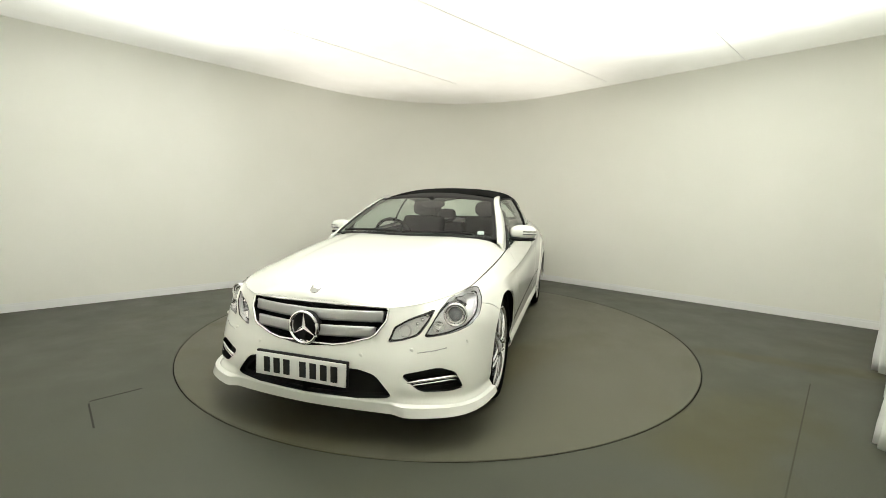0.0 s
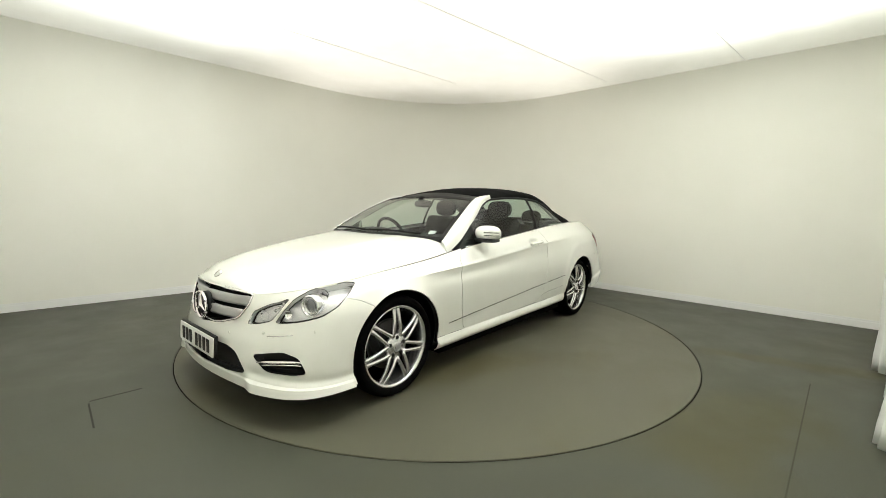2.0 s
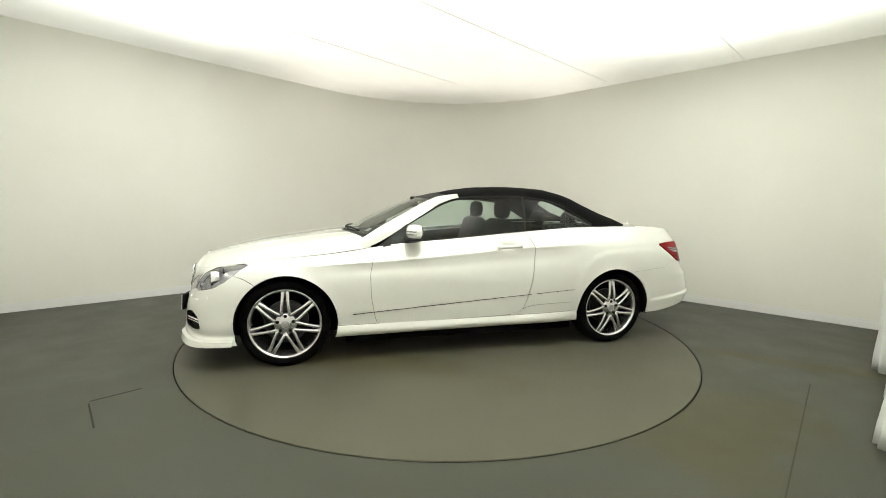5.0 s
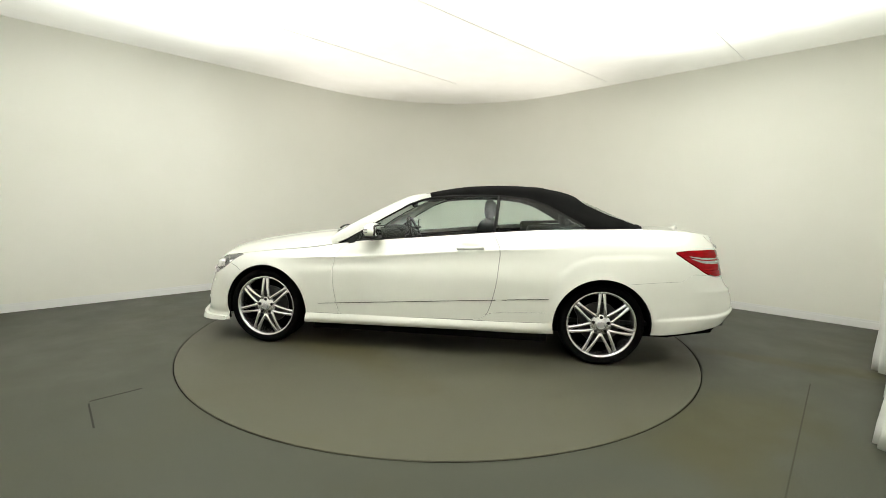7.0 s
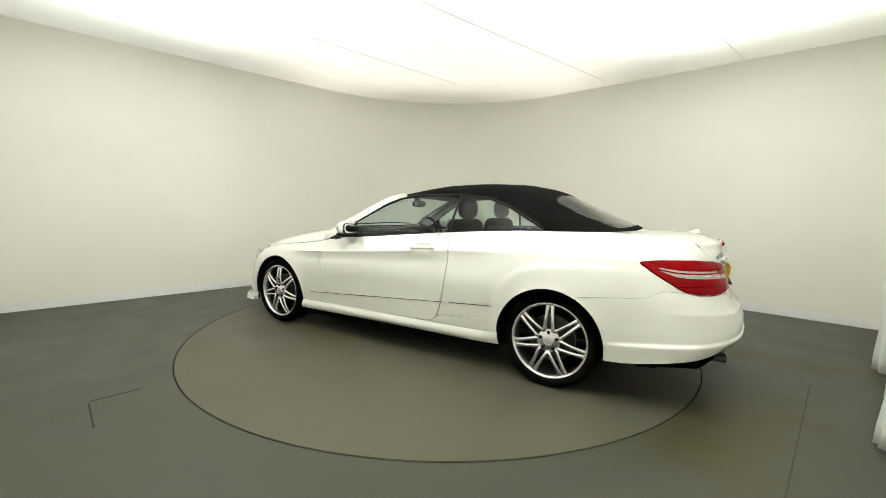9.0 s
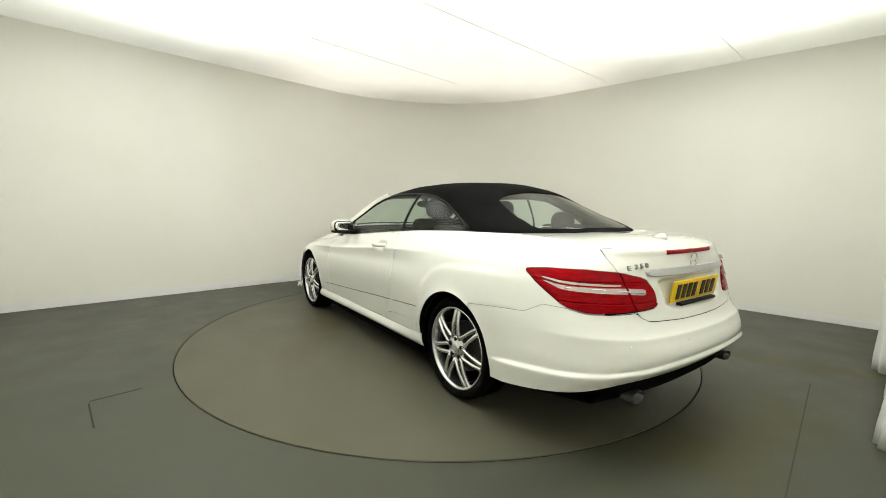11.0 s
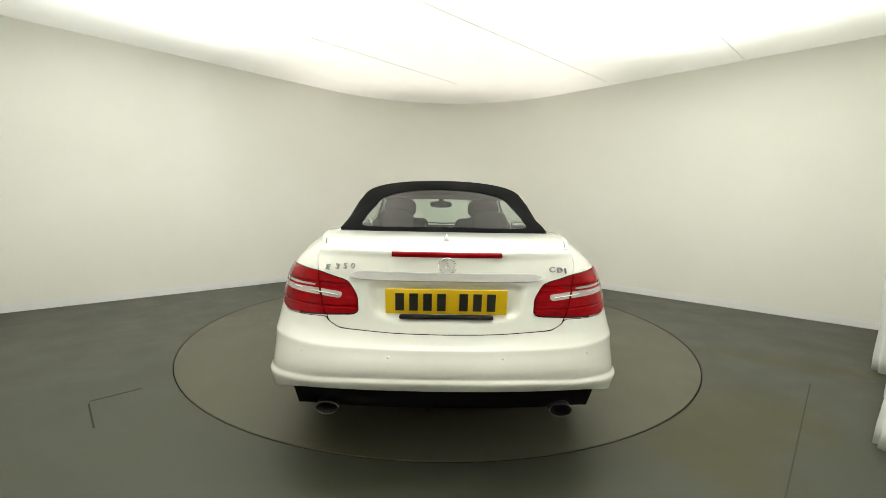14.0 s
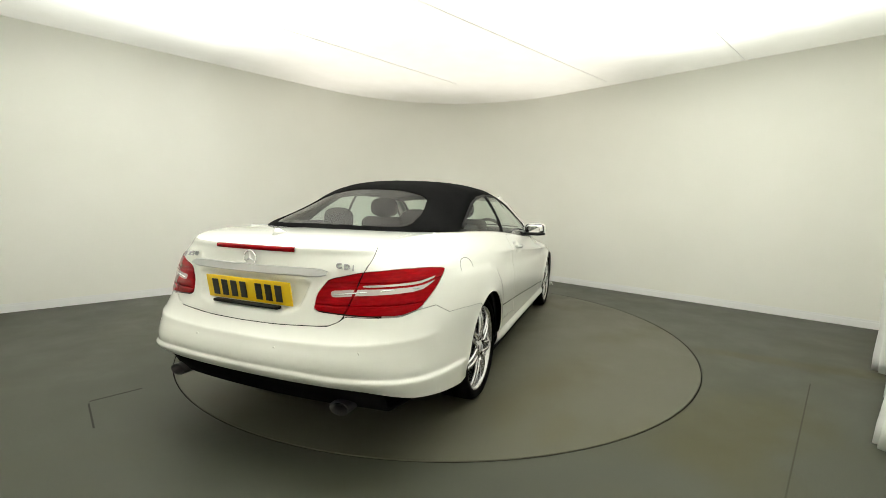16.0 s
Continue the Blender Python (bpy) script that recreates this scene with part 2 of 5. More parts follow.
def make_curtain(a, b, waves, depth, swell, phase):
    """A hanging white curtain between two plan points, with soft folds and a crumpled hem."""
    a, b = Vector(a), Vector(b)
    t = (b - a).normalized()
    s = Vector((-t.y, t.x))
    nu, nv = 90, 26
    verts, faces = [], []
    for j in range(nv + 1):
        h = j / nv
        for i in range(nu + 1):
            u = i / nu
            w = math.sin(2 * math.pi * waves * u + phase) + 0.35 * math.sin(2 * math.pi * waves * 2.3 * u + 1.7 * phase + 2 * h)
            low = (1 - h) ** 8
            q = a.lerp(b, u) + s * (depth * w * (0.75 + 0.25 * h) + swell * low)
            crumple = noise.noise(Vector((u * 9, h * 14, phase))) * 0.03 * (0.25 + low)
            q = q + s * crumple
            verts.append((q.x, q.y, 0.012 + 0.012 * math.sin(5 * u + phase) + h * (CEIL - 0.05)))
    for j in range(nv):
        for i in range(nu):
            k = j * (nu + 1) + i
            faces.append((k, k + 1, k + nu + 2, k + nu + 1))
    ob = obj("curtain", verts, faces, M_CURTAIN, True)
    ob.modifiers.new("cloth", "SOLIDIFY").thickness = 0.004
    return tagged(ob, "heavy white floor-length studio curtain in soft folds", "curtain", "curtains along the wall")


make_curtain((3.335, -1.060), (3.20, -1.60), 2, 0.010, -0.012, 0.0)
make_curtain((2.905, -1.545), (2.78, -1.95), 2, 0.010, -0.015, 0.3)
make_curtain((2.300, -2.085), (2.14, -2.50), 2, 0.010, -0.040, 0.0)


# ---- the car's skin: rails from the front centre line round the side to the rear centre line ----
# stations: 0 front centre, 3 front corner, 5 front wheel, 7-10 door and quarter, 11 rear wheel, 13 rear corner, 16 rear centre
RAIL_X = (
    (2.190, 2.160, 2.090, 1.965, 1.74, 1.38, 1.0, 0.60, 0.15, -0.35, -0.85, -1.38, -1.80, -2.170, -2.360, -2.420, -2.430),
    (2.200, 2.165, 2.090, 1.955, 1.74, 1.38, 1.0, 0.60, 0.15, -0.35, -0.85, -1.38, -1.80, -2.200, -2.390, -2.455, -2.470),
    (2.195, 2.155, 2.075, 1.945, 1.73, 1.38, 1.0, 0.60, 0.15, -0.35, -0.85, -1.38, -1.80, -2.190, -2.390, -2.455, -2.470),
    (2.180, 2.130, 2.045, 1.925, 1.72, 1.38, 1.0, 0.60, 0.15, -0.35, -0.85, -1.38, -1.80, -2.150, -2.330, -2.392, -2.405),
    (2.150, 2.110, 2.045, 1.925, 1.70, 1.38, 1.0, 0.60, 0.15, -0.35, -0.85, -1.38, -1.80, -2.120, -2.280, -2.338, -2.350),
    (2.120, 2.085, 2.035, 1.905, 1.69, 1.38, 1.0, 0.60, 0.15, -0.35, -0.85, -1.38, -1.78, -2.080, -2.240, -2.305, -2.320),
)
RAIL_Y = (
    (0.0, 0.35, 0.60, 0.785, 0.870, 0.855, 0.845, 0.845, 0.845, 0.845, 0.850, 0.860, 0.870, 0.800, 0.600, 0.320, 0.0),
    (0.0, 0.34, 0.58, 0.770, 0.862, 0.872, 0.860, 0.856, 0.856, 0.856, 0.862, 0.880, 0.880, 0.805, 0.610, 0.320, 0.0),
    (0.0, 0.32, 0.56, 0.750, 0.855, 0.885, 0.874, 0.868, 0.868, 0.868, 0.876, 0.893, 0.880, 0.798, 0.600, 0.300, 0.0),
    (0.0, 0.32, 0.54, 0.725, 0.840, 0.884, 0.878, 0.878, 0.880, 0.880, 0.885, 0.895, 0.868, 0.775, 0.580, 0.280, 0.0),
    (0.0, 0.30, 0.48, 0.680, 0.790, 0.838, 0.850, 0.858, 0.860, 0.856, 0.850, 0.842, 0.808, 0.720, 0.550, 0.270, 0.0),
    (0.0, 0.30, 0.44, 0.615, 0.718, 0.752, 0.765, 0.778, 0.785, 0.778, 0.752, 0.706, 0.660, 0.600, 0.500, 0.270, 0.0),
)
RAIL_Z = (
    (0.195, 0.190, 0.175, 0.170, 0.185, 0.200, 0.200, 0.205, 0.210, 0.215, 0.220, 0.250, 0.275, 0.340, 0.415, 0.430, 0.430),
    (0.300, 0.300, 0.280, 0.265, 0.265, 0.280, 0.290, 0.292, 0.295, 0.300, 0.310, 0.340, 0.390, 0.430, 0.460, 0.475, 0.478),
    (0.420, 0.420, 0.420, 0.425, 0.440, 0.450, 0.440, 0.430, 0.430, 0.430, 0.440, 0.460, 0.500, 0.525, 0.535, 0.540, 0.540),
    (0.520, 0.520, 0.530, 0.555, 0.600, 0.620, 0.620, 0.630, 0.640, 0.650, 0.660, 0.690, 0.700, 0.690, 0.670, 0.660, 0.660),
    (0.650, 0.640, 0.615, 0.650, 0.700, 0.730, 0.745, 0.770, 0.805, 0.848, 0.878, 0.905, 0.900, 0.890, 0.880, 0.875, 0.875),
    (0.705, 0.701, 0.684, 0.712, 0.745, 0.785, 0.826, 0.888, 0.928, 0.975, 1.015, 1.035, 1.042, 1.025, 0.998, 0.992, 0.992),
)


def cubic(t):
    """Catmull-Rom weights of the four neighbours at t in 0..1."""
    return np.stack([-0.5 * t + t * t - 0.5 * t ** 3, 1 - 2.5 * t * t + 1.5 * t ** 3,
                     0.5 * t + 2 * t * t - 1.5 * t ** 3, -0.5 * t * t + 0.5 * t ** 3], -1)


class Skin:
    """A smooth surface over a grid of control points: s along, v across. The ends in s mirror over the centre line."""

    def __init__(self, grid, mirror0=True, mirror1=True, ms=0.29, mv=0.14):
        g = np.asarray(grid, float)
        flip = np.array([1, -1, 1])
        a = g[1] * flip if mirror0 else 2 * g[0] - g[1]
        b = g[-2] * flip if mirror1 else 2 * g[-1] - g[-2]
        g = np.concatenate([a[None], g, b[None]])
        g = np.concatenate([2 * g[:, :1] - g[:, 1:2], g, 2 * g[:, -1:] - g[:, -2:-1]], 1)
        self.g, self.n, self.m, self.ms, self.mv = g, g.shape[0] - 3, g.shape[1] - 3, ms, mv
        self.table = None

    def __call__(self, s, v):
        s, v = np.atleast_1d(np.asarray(s, float)), np.atleast_1d(np.asarray(v, float))
        i = np.clip(np.floor(s).astype(int), 0, self.n - 1)
        j = np.clip(np.floor(v).astype(int), 0, self.m - 1)
        ws, wv = cubic(s - i), cubic(v - j)
        out = np.zeros((len(s), 3))
        for a in range(4):
            for b in range(4):
                out += (ws[:, a] * wv[:, b])[:, None] * self.g[i + a, j + b]
        return out

    def normal(self, s, v):
        e = 0.02
        a = self(np.minimum(s + e, self.n), v) - self(np.maximum(s - e, 0), v)
        b = self(s, np.minimum(v + e, self.m)) - self(s, np.maximum(v - e, 0))
        n = np.cross(a, b)
        return n / np.maximum(np.linalg.norm(n, axis=1, keepdims=True), 1e-9)

    def near(self, p):
        """The parameters of the surface point nearest to p."""
        if self.table is None:
            s, v = np.meshgrid(np.linspace(0, self.n, self.n * 8 + 1), np.linspace(0, self.m, self.m * 8 + 1))
            self.table = (s.ravel(), v.ravel(), self(s.ravel(), v.ravel()))
        s, v, q = self.table
        k = np.argmin(((q - np.asarray(p, float)) ** 2).sum(1))
        s0, v0, step = s[k], v[k], 0.125
        for _ in range(7):
            ds, dv = np.meshgrid(np.linspace(-1, 1, 5) * step, np.linspace(-1, 1, 5) * step)
            ss, vv = np.clip(s0 + ds.ravel(), 0, self.n), np.clip(v0 + dv.ravel(), 0, self.m)
            k = np.argmin(((self(ss, vv) - np.asarray(p, float)) ** 2).sum(1))
            s0, v0, step = ss[k], vv[k], step * 0.5
        return s0, v0


body = Skin(np.stack([np.array(RAIL_X).T, np.array(RAIL_Y).T, np.array(RAIL_Z).T], -1))


# ---- panels: pieces of a surface, cut out along closed outlines ----
def outline(surf, pts, rounds=2):
    """A closed outline in the surface's own parameters through points given in metres; points on the centre line reach past it."""
    q = []
    for p in pts:
        if len(p) == 2:
            q.append((p[0] * surf.ms, p[1] * surf.mv))
            continue
        s, v = surf.near(p)
        if abs(p[1]) < 1e-6 and s < 0.5:
            s = -0.4
        elif abs(p[1]) < 1e-6 and s > surf.n - 0.5:
            s = surf.n + 0.4
        q.append((s * surf.ms, v * surf.mv))
    for _ in range(rounds):
        r = []
        for a, b in zip(q, q[1:] + q[:1]):
            k = 0.13
            r += [(a[0] + (b[0] - a[0]) * k, a[1] + (b[1] - a[1]) * k), (b[0] + (a[0] - b[0]) * k, b[1] + (a[1] - b[1]) * k)]
        q = r
    return np.array(q)


def inside(poly, x, y):
    """Signed distance to a closed outline, positive inside."""
    d = np.full(len(x), 1e9)
    odd = np.zeros(len(x), bool)
    for (ax, ay), (bx, by) in zip(poly, np.roll(poly, -1, 0)):
        ex, ey = bx - ax, by - ay
        t = np.clip(((x - ax) * ex + (y - ay) * ey) / max(ex * ex + ey * ey, 1e-12), 0, 1)
        d = np.minimum(d, np.hypot(x - ax - t * ex, y - ay - t * ey))
        if by != ay:
            odd ^= ((ay > y) != (by > y)) & (x < (bx - ax) * (y - ay) / (by - ay) + ax)
    return np.where(odd, d, -d)


def in_outline(surf, poly, gap=0.0019):
    return lambda s, v, p: inside(poly, s * surf.ms, v * surf.mv) - gap


def out_outline(surf, poly, gap=0.0019):
    return lambda s, v, p: -inside(poly, s * surf.ms, v * surf.mv) - gap


def outside_wheel(x, z, r):
    return lambda s, v, p: np.hypot(p[:, 0] - x, p[:, 2] - z) - r


def cut(s, v, p, faces, g):
    """Keeps the part of the mesh where g is positive."""
    s, v = list(s), list(v)
    made, out = {}, []
    for f in faces:
        val = [g[i] for i in f]
        if min(val) >= 0:
            out.append(f)
            continue
        if max(val) <= 0:
            continue
        poly = []
        for i, j in zip(f, f[1:] + f[:1]):
            if g[i] >= 0:
                poly.append(i)
            if (g[i] > 0) != (g[j] > 0) and g[i] != g[j]:
                key = (min(i, j), max(i, j))
                if key not in made:
                    t = g[i] / (g[i] - g[j])
                    made[key] = len(s)
                    s.append(s[i] + (s[j] - s[i]) * t)
                    v.append(v[i] + (v[j] - v[i]) * t)
                poly.append(made[key])
        if len(poly) > 2:
            out.append(poly)
    return np.array(s), np.array(v), out


def patch(surf, s0, s1, v0, v1, ns, nv, keeps=(), lift=0.0, shape=None):
    """Points and faces of the surface between the given parameters, cut by the keeps."""
    s, v = np.meshgrid(np.linspace(s0, s1, ns + 1), np.linspace(v0, v1, nv + 1))
    s, v = s.ravel(), v.ravel()
    faces = [[j * (ns + 1) + i, j * (ns + 1) + i + 1, (j + 1) * (ns + 1) + i + 1, (j + 1) * (ns + 1) + i]
             for j in range(nv) for i in range(ns)]
    for k in keeps:
        s, v, faces = cut(s, v, None, faces, k(s, v, surf(s, v)))
    used = sorted({i for f in faces for i in f})
    where = {k: i for i, k in enumerate(used)}
    s, v = s[used], v[used]
    p = surf(s, v)
    if shape is not None or lift:
        n = surf.normal(s, v)
        h = shape(s, v, p) if shape is not None else 0.0
        p = p + n * (np.asarray(h) + lift).reshape(-1, 1) if shape is not None else p + n * lift
    return p, [[where[i] for i in f] for f in faces]


def mirrored(p, f):
    return p * np.array([1, -1, 1]), [g[::-1] for g in f]


def joined(*pieces):
    verts, faces = [], []
    for p, f in pieces:
        k = len(verts)
        verts += [tuple(q) for q in p]
        faces += [[i + k for i in g] for g in f]
    return verts, faces


def panel(name, pieces, mat, parent, label="", thick=0.006, weld=True):
    """One mesh part out of surface pieces, welded and given its sheet thickness."""
    verts, faces = joined(*pieces)
    bm = bmesh.new()
    vs = [bm.verts.new(q) for q in verts]
    for f in faces:
        try:
            bm.faces.new([vs[i] for i in f])
        except ValueError:
            pass
    if weld:
        bmesh.ops.remove_doubles(bm, verts=bm.verts[:], dist=0.0007)
    me = bpy.data.meshes.new(name)
    bm.to_mesh(me)
    bm.free()
    me.materials.append(mat)
    me.polygons.foreach_set("use_smooth", [True] * len(me.polygons))
    ob = new(name, me)
    ob.parent = parent
    if thick:
        md = ob.modifiers.new("sheet", "SOLIDIFY")
        md.thickness, md.offset, md.use_rim = thick, -1, True
        ob.modifiers.new("edges", "EDGE_SPLIT").split_angle = radians(50)
    if label:
        tagged(ob, label)
    return ob


def both(name, piece, mat, parent, label="", thick=0.006):
    """The same panel on the left and on the right side."""
    return (panel(name, [piece], mat, parent, label, thick), panel(name, [mirrored(*piece)], mat, parent, label, thick))


def revolve(bm, profile, n, at=(0, 0, 0), axis="y", closed=False):
    """Turns a profile of (radius, along) round an axis."""
    rings = []
    for k in range(n):
        a = 2 * math.pi * k / n
        ring = []
        for r, h in profile:
            q = {"y": (r * math.cos(a), h, r * math.sin(a)), "z": (r * math.cos(a), r * math.sin(a), h),
                 "x": (h, r * math.cos(a), r * math.sin(a))}[axis]
            ring.append(bm.verts.new((q[0] + at[0], q[1] + at[1], q[2] + at[2])))
        rings.append(ring)
    m = len(profile)
    for k in range(n):
        a, b = rings[k], rings[(k + 1) % n]
        for i in range(m if closed else m - 1):
            bm.faces.new((a[i], b[i], b[(i + 1) % m], a[(i + 1) % m]))
    return rings


def tube(bm, path, radius, closed=False, sides=8, flat=1.0):
    """A round bar along a path; flat squeezes it in height."""
    path = [Vector(q) for q in path]
    n, rings = len(path), []
    for i, q in enumerate(path):
        a = path[(i - 1) % n] if closed or i > 0 else q
        b = path[(i + 1) % n] if closed or i < n - 1 else q
        t = (b - a).normalized()
        up = Vector((0, 0, 1)) if abs(t.z) < 0.9 else Vector((1, 0, 0))
        x = t.cross(up).normalized()
        y = x.cross(t)
        rings.append([bm.verts.new(q + x * radius * math.cos(2 * math.pi * k / sides) + y * radius * flat * math.sin(2 * math.pi * k / sides))
                      for k in range(sides)])
    for i in range(n if closed else n - 1):
        a, b = rings[i], rings[(i + 1) % n]
        for k in range(sides):
            bm.faces.new((a[k], a[(k + 1) % sides], b[(k + 1) % sides], b[k]))
    if not closed:
        bm.faces.new(rings[0][::-1])
        bm.faces.new(rings[-1])


def block(bm, x0, x1, y0, y1, z0, z1):
    vs = [bm.verts.new((x, y, z)) for x in (x0, x1) for y in (y0, y1) for z in (z0, z1)]
    for f in ((0, 1, 3, 2), (4, 6, 7, 5), (0, 4, 5, 1), (2, 3, 7, 6), (0, 2, 6, 4), (1, 5, 7, 3)):
        bm.faces.new([vs[i] for i in f])
    return vs


def soft_block(name, size, mat, parent, m, bevel=0.02, label="", bulge=0.0, seg=3):
    """A rounded box of the given size at a pose in its parent's space."""
    bm = bmesh.new()
    x, y, z = (c / 2 for c in size)
    block(bm, -x, x, -y, y, -z, z)
    bmesh.ops.bevel(bm, geom=bm.edges[:], offset=min(bevel, min(x, y, z) * 0.95), segments=seg, profile=0.5, affect="EDGES")
    if bulge:
        for q in bm.verts:
            k = (1 - (q.co.y / y) ** 2) * (1 - (q.co.z / z) ** 2)
            q.co.x += math.copysign(bulge * max(k, 0), q.co.x)
    bm.transform(m)
    return part(name, bm, mat, parent, label)


def bars(name, count, x, y0, width, z, height, mat, parent, thick=0.003, facing=-1, gapat=None, label="", m=None):
    """A row of plain upright bars, each a part, that stands for lettering, across the car, at x."""
    pitch = width / (count + (0.6 if gapat else 0))
    at = 0.0
    for k in range(count):
        if gapat and k == gapat:
            at += 0.6 * pitch
        a = y0 - at - 0.12 * pitch
        b = a - 0.62 * pitch
        at += pitch
        bm = bmesh.new()
        block(bm, x, x + facing * thick, b, a, z - height / 2, z + height / 2)
        if m is not None:
            bm.transform(m)
        part(name, bm, mat, parent, label, smooth=False)


# ---- car materials ----
def car_paint():
    """White solid paint under clear coat, a little dust on it."""
    m = material("car_paint", (0.80, 0.80, 0.745), 0.32, coat=1.0)
    dirt = noise_tex(m, 2.4, 5, 0.6)
    col = ramp(m, dirt, [(0.3, (0.765, 0.767, 0.712)), (0.7, (0.800, 0.802, 0.755))])
    link(m, col, shader(m).inputs["Base Color"])
    link(m, ramp(m, dirt, [(0.3, (0.28, 0.28, 0.28)), (0.8, (0.38, 0.38, 0.38))]), shader(m).inputs["Roughness"])
    return m


def canvas_cloth():
    m = material("canvas_cloth", (0.006, 0.006, 0.006), 0.95, spec=0.05)
    fine = noise_tex(m, 900, 2)
    bump(m, fine, 0.3, 0.001)
    link(m, ramp(m, noise_tex(m, 5, 4), [(0.3, (0.004, 0.004, 0.004)), (0.7, (0.008, 0.008, 0.008))]), shader(m).inputs["Base Color"])
    return m


def tinted_glass(name, tint, clear=0.9, rough=0.0):
    """Thin pane: mostly see-through, with a real glass gloss."""
    m = bpy.data.materials.new(name)
    m.use_nodes = True
    t = m.node_tree
    t.nodes.remove(t.nodes["Principled BSDF"])
    tr = node(m, "ShaderNodeBsdfTransparent", Color=(*tint, 1))
    gl = node(m, "ShaderNodeBsdfGlossy", Roughness=rough, Color=(1, 1, 1, 1))
    lw = node(m, "ShaderNodeLayerWeight", Blend=0.5)
    pw = node(m, "ShaderNodeMath")
    pw.operation = "POWER"
    pw.inputs[1].default_value = 5.0
    link(m, lw.outputs["Facing"], pw.inputs[0])
    fr = node(m, "ShaderNodeMath")
    fr.operation = "MULTIPLY_ADD"
    fr.inputs[1].default_value, fr.inputs[2].default_value = 0.9, 0.026
    link(m, pw.outputs[0], fr.inputs[0])
    mx = node(m, "ShaderNodeMixShader")
    link(m, fr.outputs[0], mx.inputs[0])
    link(m, tr.outputs[0], mx.inputs[1])
    link(m, gl.outputs[0], mx.inputs[2])
    link(m, mx.outputs[0], t.nodes["Material Output"].inputs["Surface"])
    return m


def red_lens():
    """Deep red lamp plastic, a little uneven behind its clear surface."""
    m = material("red_lens", (0.26, 0.004, 0.006), 0.14, spec=0.10)
    cells = noise_tex(m, 60, 2, 0.5, stretch=(0.3, 0.3, 1.6))
    link(m, ramp(m, cells, [(0.3, (0.22, 0.001, 0.003)), (0.7, (0.32, 0.002, 0.005))]), shader(m).inputs["Base Color"])
    return m


def tyre_rubber():
    m = material("tyre_rubber", (0.004, 0.004, 0.004), 0.9, spec=0.03)
    link(m, ramp(m, noise_tex(m, 14, 4), [(0.3, (0.003, 0.003, 0.003)), (0.75, (0.006, 0.006, 0.006))]), shader(m).inputs["Base Color"])
    bump(m, noise_tex(m, 240, 2), 0.2, 0.001)
    return m


def wheel_silver():
    m = material("wheel_silver", (0.60, 0.60, 0.61), 0.27, metal=0.9, coat=0.5)
    link(m, ramp(m, noise_tex(m, 20, 4), [(0.3, (0.64, 0.64, 0.65)), (0.7, (0.74, 0.74, 0.75))]), shader(m).inputs["Base Color"])
    return m


M_PAINT = car_paint()
M_CANVAS = canvas_cloth()
M_GLASS = tinted_glass("window_glass", (0.73, 0.81, 0.77))
M_SCREEN = tinted_glass("windscreen_glass", (0.78, 0.84, 0.80))
M_COVER = tinted_glass("lamp_cover", (0.95, 0.95, 0.95))
M_RED = red_lens()
M_CLEAR = material("clear_reflector", (0.62, 0.50, 0.50), 0.25, metal=0.5, coat=0.3)
M_TYRE = tyre_rubber()
M_RIM = wheel_silver()
M_CHROME = material("chrome", (0.78, 0.78, 0.79), 0.08, metal=1.0)
M_SILVER = material("satin_silver", (0.66, 0.66, 0.67), 0.22, metal=1.0)
M_BLACK = material("black_plastic", (0.007, 0.007, 0.007), 0.55, spec=0.25)
M_GLOSSBLACK = material("gloss_black", (0.008, 0.008, 0.009), 0.12, coat=1.0)
M_WELL = material("wheel_well_liner", (0.004, 0.004, 0.004), 0.95, spec=0.05)
M_LEATHER = material("black_leather", (0.006, 0.006, 0.006), 0.65, spec=0.08)
M_DASH = material("dash_plastic", (0.010, 0.010, 0.011), 0.65, spec=0.3)
M_LAMPBOWL = material("lamp_bowl", (0.80, 0.80, 0.81), 0.24, metal=0.5)
M_LENS = material("lamp_lens", (0.20, 0.21, 0.22), 0.05, coat=1.0)
M_MIRROR = material("mirror_glass", (0.85, 0.85, 0.85), 0.02, metal=1.0)
# this grey stands for the dark floor mirrored in the chrome letters
M_BADGE = material("badge_mirrored_grey", (0.36, 0.36, 0.36), 0.4, metal=0.4)
M_LOUVRE = material("louvre_silver", (0.52, 0.52, 0.53), 0.34, metal=0.9)
M_FLANGE = material("flange_paint", (0.34, 0.34, 0.32), 0.5)
M_PLATE_W = material("plate_white", (0.72, 0.72, 0.70), 0.35)
M_PLATE_Y = material("plate_yellow", (0.80, 0.53, 0.006), 0.4, spec=0.3)
M_INK = material("plate_ink", (0.010, 0.010, 0.010), 0.5)
M_STEEL = material("brake_steel", (0.035, 0.034, 0.033), 0.5, metal=0.6)
# darker chrome for the exhaust tips
M_TIP = material("dark_chrome", (0.10, 0.10, 0.10), 0.3, metal=0.9)
M_PAPER = material("paper_sticker", (0.70, 0.72, 0.74), 0.6)

FW, RW, WZ, ARCH = 1.372, -1.376, 0.318, 0.358      # wheels along the car, hub height, arch radius
car = tagged(new("car"), "white two-door convertible car with closed black cloth roof", "car")


# ---- outlines of the panels ----
def o(*pts, rounds=2, surf=body):
    return outline(surf, pts, rounds)


